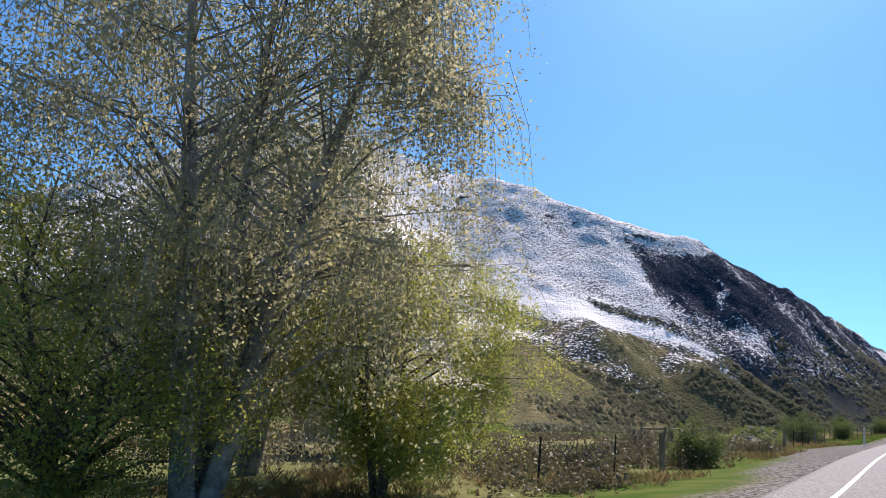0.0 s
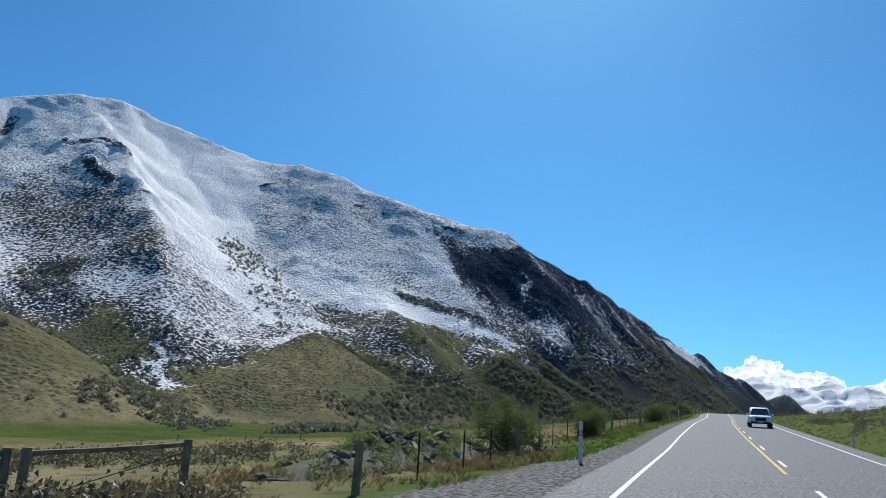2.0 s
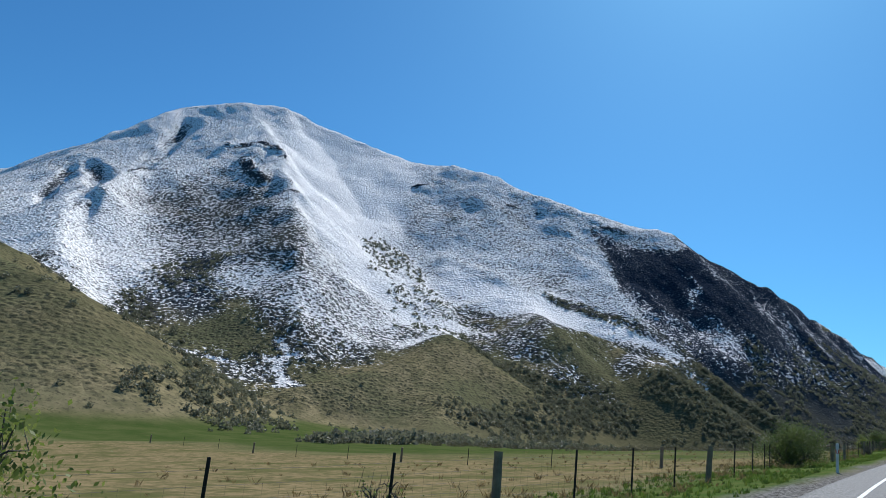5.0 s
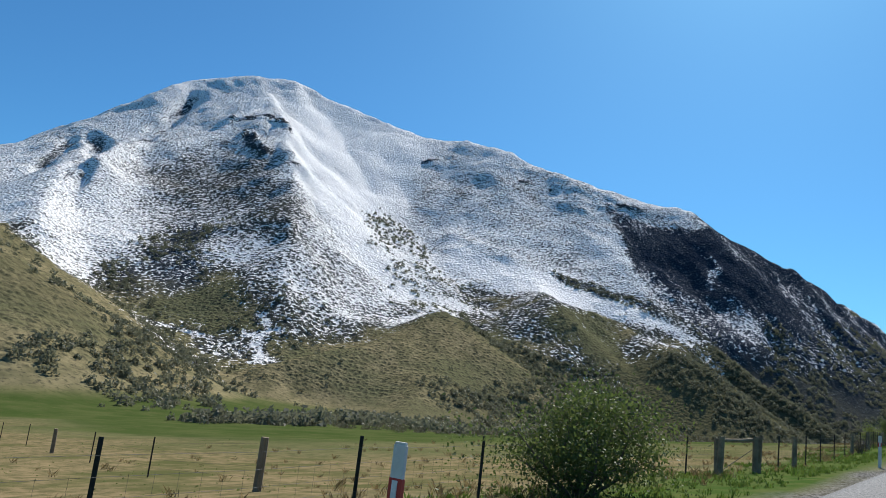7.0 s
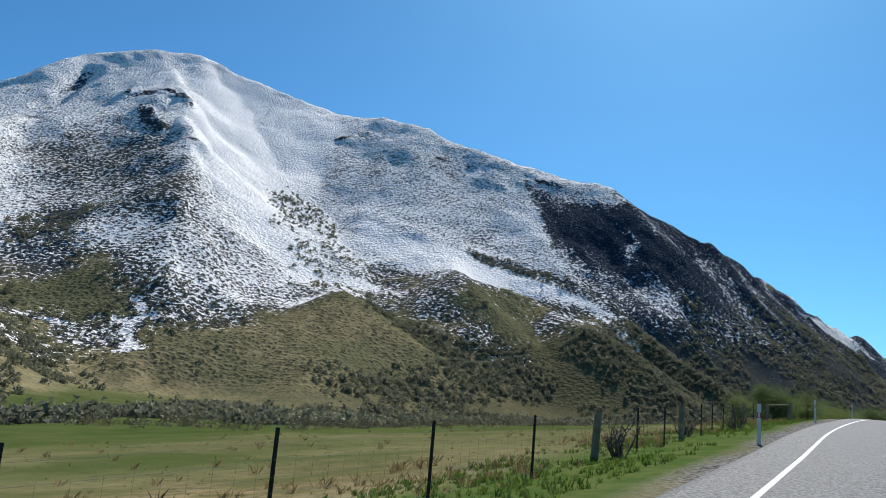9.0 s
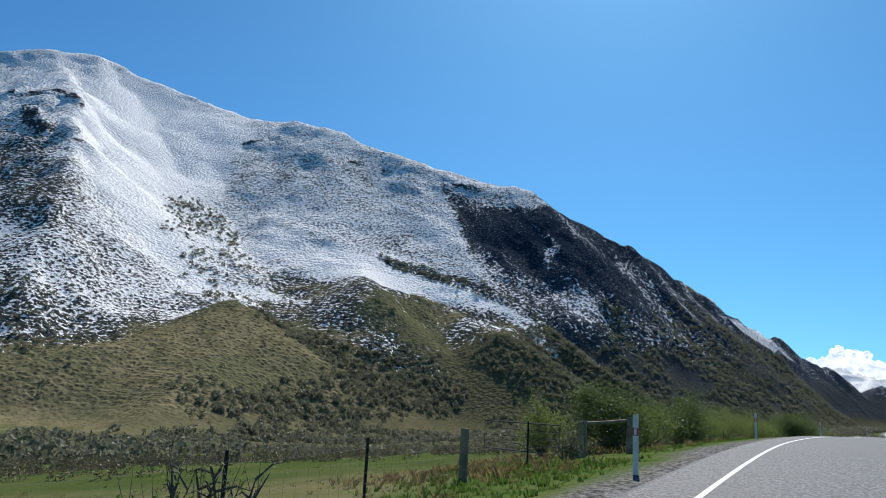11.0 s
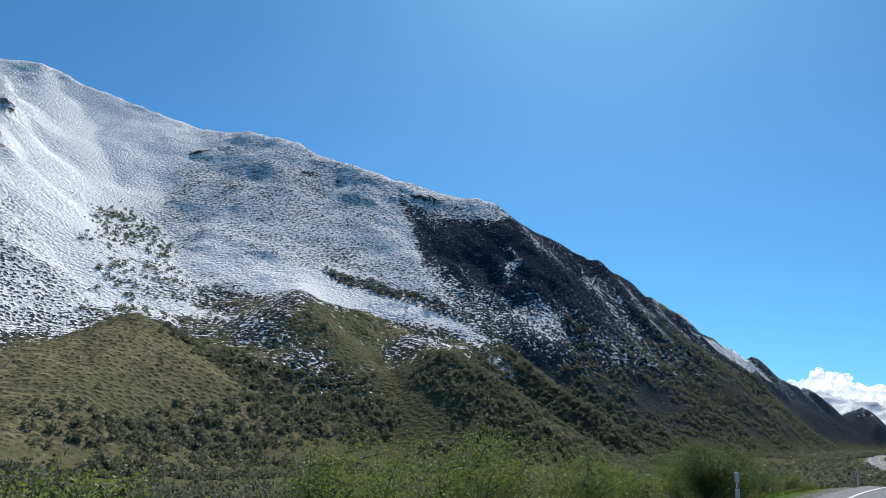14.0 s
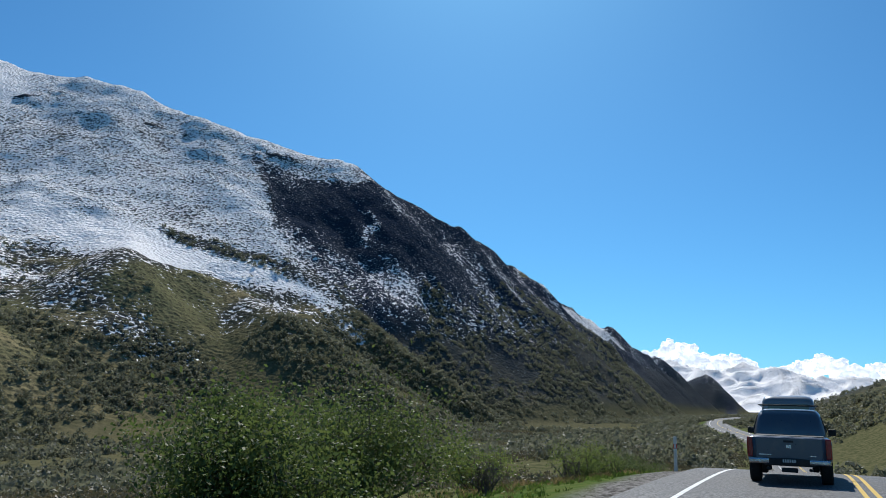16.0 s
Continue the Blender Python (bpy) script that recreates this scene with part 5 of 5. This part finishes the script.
M_LAMP = surface("clear_lens", (0.75, 0.76, 0.78), (0.5, 0.5, 0.5), 9, 0.15, fine=60, relief=0.1, depth=0.002, spec=0.7)
M_PLATE = surface("plate_white", (0.62, 0.62, 0.60), (0.5, 0.5, 0.48), 6, 0.5, fine=50, relief=0.05)


def glass_material():
    m, n, l, b = mat_new("tinted_glass")
    b.inputs["Base Color"].default_value = (0.018, 0.022, 0.026, 1)
    b.inputs["Roughness"].default_value = 0.06
    b.inputs["Specular IOR Level"].default_value = 0.7
    l.new(math_node(n, l, "ADD", math_node(n, l, "MULTIPLY", noise_tex(n, l, 3.0, 3), 0.12), 0.02), b.inputs["Roughness"])
    return m


M_GLASS = glass_material()


def hull(stations, sides=20, power=5.0):
    """A closed shell through stations (y, half width at the foot, half width at the top, low z, high z), with rounded corners."""
    bm, rings = bmesh.new(), []
    for y0, wb, wt, z0, z1 in stations:
        ring = []
        for j in range(sides):
            a = 2 * math.pi * (j + 0.5) / sides
            c, s = math.cos(a), math.sin(a)
            u = math.copysign(abs(c) ** (2 / power), c)
            v = math.copysign(abs(s) ** (2 / power), s) * 0.5 + 0.5
            ring.append(bm.verts.new((u * (wb + (wt - wb) * v), y0, z0 + (z1 - z0) * v)))
        rings.append(ring)
    for a, b in zip(rings[:-1], rings[1:]):
        for j in range(sides):
            bm.faces.new((a[j], b[j], b[(j + 1) % sides], a[(j + 1) % sides]))
    bm.faces.new(rings[0])
    bm.faces.new(rings[-1][::-1])
    for f in bm.faces:
        f.smooth = True
    return bm


def plate_quad(pts, thick=0.012):
    """A thin slab with the given four corners, its thickness behind them."""
    bm = bmesh.new()
    p = [Vector(q) for q in pts]
    nrm = (p[1] - p[0]).cross(p[3] - p[0]).normalized() * thick
    a, b = [bm.verts.new(q) for q in p], [bm.verts.new(q - nrm) for q in p]
    bm.faces.new(a)
    bm.faces.new(b[::-1])
    for j in range(4):
        bm.faces.new((a[j], b[j], b[(j + 1) % 4], a[(j + 1) % 4]))
    return bm


def slab(size, at, bevel=0.01, turn=None):
    bm = bmesh.new()
    box(bm, size, at, turn, bevel)
    return bm


def wheel(parent, x, y0, r=0.38, wide=0.26):
    bm = bmesh.new()
    prof = [(r * 0.62, -wide / 2), (r * 0.93, -wide / 2), (r, -wide * 0.36), (r, wide * 0.36), (r * 0.93, wide / 2), (r * 0.62, wide / 2)]
    rings = []
    for k in range(28):
        a = 2 * math.pi * k / 28
        rings.append([bm.verts.new((x + w, y0 + math.cos(a) * q, r + math.sin(a) * q)) for q, w in prof])
    for k in range(28):
        a, b = rings[k], rings[(k + 1) % 28]
        for j in range(6):
            bm.faces.new((a[j], a[(j + 1) % 6], b[(j + 1) % 6], b[j]))
    w = part("wheel", bm, M_TYRE, parent)
    bm = bmesh.new()
    side = math.copysign(1, x)
    bmesh.ops.create_cone(bm, cap_ends=True, segments=24, radius1=r * 0.62, radius2=r * 0.60, depth=wide * 0.7, matrix=Matrix.Translation((x, y0, r)) @ Matrix.Rotation(math.pi / 2, 4, "Y"))
    for k in range(6):
        a = 2 * math.pi * k / 6
        box(bm, (0.03, r * 0.14, r * 0.5), (x + side * wide * 0.36, y0 + math.cos(a) * r * 0.3, r + math.sin(a) * r * 0.3), Matrix.Rotation(a - math.pi / 2, 4, "X"))
    part("rim", bm, M_CHROME, w)


# the grey ute: tail at its origin, nose along +y
ute = thing("pickup_truck", "Slate-grey double-cab pickup on the grey road", "pickup truck", at=by_road(-1.55, 269.2))
part("body", hull([(0.02, 0.90, 0.92, 0.56, 1.10), (0.10, 0.925, 0.94, 0.50, 1.135), (1.6, 0.935, 0.945, 0.45, 1.14), (3.0, 0.935, 0.945, 0.42, 1.12), (4.1, 0.935, 0.93, 0.42, 1.12),
                   (4.9, 0.93, 0.86, 0.45, 1.06), (5.22, 0.86, 0.74, 0.50, 0.94), (5.30, 0.80, 0.62, 0.56, 0.80)], 28, 7), M_UTE, ute)
part("cab", hull([(1.50, 0.80, 0.70, 1.02, 1.12), (1.56, 0.86, 0.70, 1.02, 1.62), (1.75, 0.90, 0.70, 1.02, 1.765), (2.5, 0.91, 0.72, 1.02, 1.80), (3.1, 0.91, 0.72, 1.02, 1.77), (3.5, 0.90, 0.71, 1.02, 1.62), (4.15, 0.88, 0.80, 1.02, 1.13)], 28, 7), M_UTE, ute)
part("tailgate", slab((1.46, 0.05, 0.52), (0, 0.02, 0.845), 0.025), M_UTE, ute)
part("tray_cover", slab((1.56, 1.38, 0.025), (0, 0.82, 1.135), 0.01), M_TRIM, ute, "flat black tray cover")
part("rear_window", plate_quad([(-0.66, 1.520, 1.24), (0.66, 1.520, 1.24), (0.57, 1.560, 1.58), (-0.57, 1.560, 1.58)]), M_GLASS, ute, "dark tinted rear window")
for s in (-1, 1):
    part("side_window", plate_quad([(s * 0.887, 1.80, 1.20), (s * 0.887, 3.55, 1.20), (s * 0.765, 3.25, 1.62), (s * 0.765, 1.95, 1.62)][::s]), M_GLASS, ute)
    part("tail_light", slab((0.125, 0.09, 0.46), (s * 0.855, 0.03, 0.87), 0.025), M_LENS, ute, "tall red tail light")
    part("bumper_corner", slab((0.46, 0.16, 0.13), (s * 0.66, -0.04, 0.56), 0.04), M_CHROME, ute, "bright bumper corner")
    m = part("side_mirror", slab((0.20, 0.09, 0.17), (s * 1.03, 3.55, 1.20), 0.03), M_TRIM, ute)
    part("exhaust_tip" if s > 0 else "tow_eye", slab((0.09, 0.14, 0.06), (s * 0.46, 0.02, 0.38), 0.02), M_TRIM, ute)
    part("roof_rail", slab((0.03, 1.35, 0.03), (s * 0.66, 2.35, 1.86), 0.008), M_CHROME, ute)
    part("badge", slab((0.27 if s < 0 else 0.13, 0.006, 0.03), (s * 0.52, -0.010, 0.70), 0.002), M_CHROME, ute, "small bright badge bar")
    for y0 in (0.98, 4.15):
        wheel(ute, s * 0.80, y0)
part("bumper", slab((1.10, 0.15, 0.17), (0, -0.035, 0.54), 0.035), M_TRIM, ute)
part("tow_bar", slab((0.36, 0.16, 0.10), (0, 0.02, 0.36), 0.03), M_TRIM, ute)
plate = part("number_plate", slab((0.36, 0.012, 0.125), (0, -0.120, 0.575), 0.004), M_TRIM, ute, "dark plate with pale bars")
for k in range(6):
    part("plate_bar", slab((0.032, 0.006, 0.07), (-0.125 + 0.05 * k, -0.128, 0.575), 0.001), M_PLATE, plate)
part("handle", slab((0.22, 0.02, 0.05), (0, -0.012, 1.02), 0.008), M_TRIM, ute)
part("emblem", slab((0.11, 0.008, 0.08), (0, -0.010, 0.90), 0.003), M_CHROME, ute, "plain bright emblem")
for y0 in (1.85, 2.75):
    part("rack_bar", slab((1.44, 0.06, 0.03), (0, y0, 1.89), 0.01), M_TRIM, ute)

# a tall van in front of it
van = thing("van", "Tall dark silver van ahead of the pickup", "van", at=by_road(-1.7, 280.5))
part("body", hull([(0.0, 0.93, 0.86, 0.45, 2.60), (0.08, 0.97, 0.90, 0.38, 2.74), (0.6, 0.99, 0.92, 0.36, 2.82), (3.6, 0.99, 0.92, 0.36, 2.80), (4.2, 0.98, 0.86, 0.36, 2.55), (4.9, 0.97, 0.86, 0.36, 1.55), (5.5, 0.92, 0.80, 0.40, 1.15), (5.7, 0.85, 0.7, 0.48, 0.95)], 28, 8), M_VAN, van)
part("rear_window", plate_quad([(-0.74, -0.012, 1.55), (0.74, -0.012, 1.55), (0.70, 0.0, 2.50), (-0.70, 0.0, 2.50)]), M_GLASS, van, "wide dark rear window")
for s in (-1, 1):
    part("tail_light", slab((0.12, 0.06, 0.5), (s * 0.88, 0.01, 1.05), 0.02), M_LENS, van)
    part("side_mirror", slab((0.22, 0.1, 0.3), (s * 1.10, 4.5, 1.55), 0.03), M_TRIM, van)
    for y0 in (1.0, 4.6):
        wheel(van, s * 0.83, y0, 0.35, 0.24)
part("bumper", slab((1.86, 0.14, 0.2), (0, -0.03, 0.52), 0.04), M_TRIM, van)
part("number_plate", slab((0.36, 0.012, 0.125), (0, -0.02, 0.9), 0.004), M_PLATE, van)

# the white four-wheel drive coming the other way: nose at its origin, tail along +y
suv = thing("suv", "White four-wheel drive with dark grille coming the other way", "car", at=by_road(1.9, 105.0))
part("body", hull([(0.0, 0.78, 0.72, 0.48, 0.86), (0.10, 0.88, 0.82, 0.42, 0.99), (0.5, 0.93, 0.90, 0.40, 1.06), (1.3, 0.94, 0.92, 0.40, 1.10), (3.2, 0.94, 0.93, 0.40, 1.12), (4.6, 0.93, 0.90, 0.44, 1.12), (4.78, 0.86, 0.82, 0.52, 1.02)], 28, 7), M_CARWHITE, suv)
part("cabin", hull([(1.05, 0.84, 0.76, 1.0, 1.10), (1.75, 0.90, 0.70, 1.0, 1.66), (2.1, 0.91, 0.71, 1.0, 1.77), (3.4, 0.91, 0.71, 1.0, 1.79), (4.4, 0.89, 0.68, 1.0, 1.72), (4.68, 0.86, 0.66, 1.0, 1.15)], 28, 7), M_CARWHITE, suv)
part("windscreen", plate_quad([(-0.74, 1.07, 1.14), (0.74, 1.07, 1.14), (0.60, 1.70, 1.66), (-0.60, 1.70, 1.66)], 0.02), M_GLASS, suv, "dark windscreen")
part("grille", slab((0.86, 0.05, 0.26), (0, 0.01, 0.74), 0.02), M_TRIM, suv, "black grille")
part("bumper", slab((1.60, 0.12, 0.18), (0, 0.02, 0.46), 0.05), M_TRIM, suv)
part("number_plate", slab((0.36, 0.012, 0.125), (0, -0.045, 0.50), 0.004), M_PLATE, suv)
for s in (-1, 1):
    part("headlight", slab((0.30, 0.10, 0.15), (s * 0.68, 0.07, 0.84), 0.03), M_LAMP, suv, "clear headlight")
    part("side_mirror", slab((0.20, 0.1, 0.15), (s * 1.02, 1.35, 1.16), 0.03), M_CARWHITE, suv)
    part("side_window", plate_quad([(s * 0.893, 1.75, 1.18), (s * 0.893, 4.2, 1.18), (s * 0.775, 4.0, 1.62), (s * 0.775, 2.0, 1.62)][::s]), M_GLASS, suv)
    part("roof_rail", slab((0.03, 1.8, 0.03), (s * 0.66, 3.0, 1.81), 0.008), M_TRIM, suv)
    for y0 in (0.95, 3.75):
        wheel(suv, s * 0.81, y0, 0.37, 0.24)


# ---------------------------------------------------------------- the old shed by the willows
shed = thing("shed", "Old weathered timber shed with rusting iron roof", "shed", at=by_road(-18.0, 25.6, 0.15))
LONG, DEEP, EAVE, RIDGE = 7.2, 4.4, 2.6, 3.5
n = 34
for k in range(n):
    y0 = -LONG / 2 + LONG * (k + 0.5) / n
    if -0.55 < y0 < 0.35 or -1.75 < y0 < -0.85:   # the door, and an open bay beside it
        continue
    top = EAVE - 0.02 - 0.04 * random.random()
    part("board", slab((0.03, LONG / n * 0.93, top), (0.01 * random.random(), y0, top / 2), 0.004), M_TIMBER, shed)
part("back_wall", slab((0.05, LONG, EAVE), (-DEEP, 0, EAVE / 2)), M_TIMBER, shed)
for s in (-1, 1):
    for k in range(14):
        x0 = -DEEP * (k + 0.5) / 14
        h = EAVE + (RIDGE - EAVE) * (1 - abs(x0 + DEEP / 2) / (DEEP / 2)) - 0.06
        part("board", slab((DEEP / 14 * 0.93, 0.03, h), (x0, s * LONG / 2, h / 2), 0.004), M_TIMBER, shed)
door = part("door", slab((0.05, 0.86, 1.92), (0.02, -0.10, 0.98), 0.01), M_BLUE, shed, "faded blue plank door")
part("lintel", slab((0.06, 2.05, 0.40), (0.0, -0.66, 2.17), 0.01), M_TIMBER, shed)
part("door_handle", slab((0.04, 0.03, 0.16), (0.065, 0.22, 1.0), 0.006), M_STEEL, door)
for s in (1, -1):   # two pitches of corrugated iron, ribs running down the fall
    bm = bmesh.new()
    edge, cols = [[], []], 104
    for k in range(cols + 1):
        yy = -LONG / 2 - 0.3 + (LONG + 0.6) * k / cols
        rib = 0.014 if k % 2 else -0.014
        edge[0].append(bm.verts.new((-DEEP / 2, yy, RIDGE + 0.05 + rib)))
        edge[1].append(bm.verts.new((-DEEP / 2 + s * (DEEP / 2 + 0.4), yy, EAVE + 0.05 + rib - 0.4 * (RIDGE - EAVE) / (DEEP / 2))))
    for k in range(cols):
        bm.faces.new((edge[0][k], edge[0][k + 1], edge[1][k + 1], edge[1][k]))
    bmesh.ops.solidify(bm, geom=bm.faces[:], thickness=0.015)
    part("roof_pitch", bm, M_ROOF, shed, "corrugated grey iron roof")
bm = bmesh.new()
tube(bm, ((-DEEP / 2, -LONG / 2 - 0.3, RIDGE + 0.06), (-DEEP / 2, LONG / 2 + 0.3, RIDGE + 0.06)), (0.07, 0.07), 8)
part("ridge_cap", bm, M_ROOF, shed, "pale ridge capping")


# ---------------------------------------------------------------- heap of rubble by the fence
heap = thing("rubble_heap", "Heap of grey broken rock and rubbish", "rubble heap", at=by_road(-13.2, 63.5))
rng = np.random.default_rng(77)
inv = heap.matrix_world.inverted()
base_mesh = []
for k in range(5):
    bm = bmesh.new()
    bmesh.ops.create_icosphere(bm, subdivisions=1, radius=0.5)
    for v in bm.verts:
        v.co *= 0.75 + 0.45 * rng.random()
        v.co.z *= 0.6
    me = bpy.data.meshes.new("rock")
    bm.to_mesh(me)
    bm.free()
    me.materials.append(M_STONE)
    base_mesh.append(me)
def heap_height(x, yy):
    u, v = x / 2.4, yy / 9.0
    return 1.35 * math.exp(-(u * u) * 2.2 - (v * v) * 1.8) * (0.75 + 0.5 * float(vnoise(x + 3, yy, 1.3, 131)))


def heap_ground(x, yy):
    g = heap.matrix_world @ Vector((x, yy, 0))
    return float(ground_z(np.array([g.x]), np.array([g.y]))[0]) - heap.matrix_world.translation.z


M_SPOIL = surface("earth_and_spoil", (0.115, 0.105, 0.065), (0.045, 0.048, 0.026), 2.2, 0.95, fine=11, relief=0.9, depth=0.06)
bm = bmesh.new()
rows = [[bm.verts.new((x, yy, heap_ground(x, yy) + heap_height(x, yy) - 0.10)) for x in np.linspace(-3.4, 3.4, 24)] for yy in np.linspace(-9.5, 9.5, 64)]
for r0, r1 in zip(rows[:-1], rows[1:]):
    for j in range(23):
        bm.faces.new((r0[j], r0[j + 1], r1[j + 1], r1[j]))
part("spoil", bm, M_SPOIL, heap, "brown earth under the broken rock")
for k in range(295):
    x, yy = rng.normal() * 1.15, rng.normal() * 3.6
    s = 0.10 + 0.34 * rng.random() ** 2.2
    rock = part("rock", base_mesh[k % 5], None, heap)
    rock.matrix_basis = Matrix.LocRotScale((x, yy, heap_ground(x, yy) + heap_height(x, yy) - 0.07 + s * 0.15), Euler((rng.uniform(-0.6, 0.6), rng.uniform(-0.6, 0.6), rng.uniform(0, 6))), (s, s * 1.5, s * 0.8))
wx, wy = rng.normal(size=150) * 1.3, rng.normal(size=150) * 4.2
wz = np.array([heap_ground(a, b) + heap_height(a, b) for a, b in zip(wx, wy)])
tagged(part("weed", scrub_mesh("weed", np.stack([wx, wy], 1), rng.uniform(0.25, 0.75, 150), 160, 19, 0.06, 0.6, wz - 0.05), M_LEAF_SPRING, heap, "green weeds among the rock"), kind="stuff")
for k, (x, yy, z, tw, long) in enumerate(((1.3, -2.0, 0.75, 0.7, 0.9), (0.9, 1.0, 1.15, -0.4, 0.8), (1.5, 2.8, 0.7, 0.3, 1.0), (0.3, -3.2, 1.0, 1.1, 0.8))):
    part("plank", slab((0.16, long, 0.03), (x, yy, z), 0.004, Euler((0.35, 0.2, tw)).to_matrix().to_4x4()), M_TIMBER, heap, "broken grey plank")


# ---------------------------------------------------------------- clouds over the range at the head of the valley
def cloud_material():
    m, n, l, b = mat_new("cumulus_cloud")
    lift = noise_tex(n, l, 0.006, 5, 0.6)
    b.inputs["Base Color"].default_value = (0.9, 0.9, 0.9, 1)
    b.inputs["Roughness"].default_value = 1.0
    b.inputs["Specular IOR Level"].default_value = 0.0
    # mottled emission stands in for sunlight scattered through the cloud
    l.new(mix_rgb(n, l, ramp(n, l, lift, 0.35, 0.65), (0.70, 0.76, 0.84), (0.92, 0.94, 0.97)), b.inputs["Emission Color"])
    b.inputs["Emission Strength"].default_value = 0.42
    return m


def cloud(x0, x1, y0, z0, top, seed, label):
    rng = np.random.default_rng(seed)
    bm = bmesh.new()
    for k in range(int((x1 - x0) / 2.6)):
        u = rng.random()
        arch = (math.sin(math.pi * min(max(u, 0.02), 0.98)) ** 0.6) * (0.72 + 0.28 * math.sin(u * 11 + seed))
        z = z0 + (top - z0) * arch * rng.random()
        r = rng.uniform(12, 34) * (1.15 - 0.5 * (z - z0) / (top - z0))
        res = bmesh.ops.create_icosphere(bm, subdivisions=3, radius=r)
        off = Vector((x0 + (x1 - x0) * u, y0 + rng.uniform(-70, 70), z))
        for v in res["verts"]:
            q = v.co + off
            v.co *= 1 + 0.55 * (noise.noise(q * 0.03) + 0.6 * noise.noise(q * 0.09) + 0.3 * noise.noise(q * 0.2))
            v.co.z *= 0.8
            v.co += off
    for f in bm.faces:
        f.smooth = True
    return tagged(part("cloud", bm, M_CLOUD), label, "cloud", kind="structure")


M_CLOUD = cloud_material()
cloud(-60, 690, 4680, 250, 400, 3, "White cumulus bank over the snowy range")
cloud(760, 1500, 4680, 215, 330, 4, "Low white cloud bank over the snowy range")
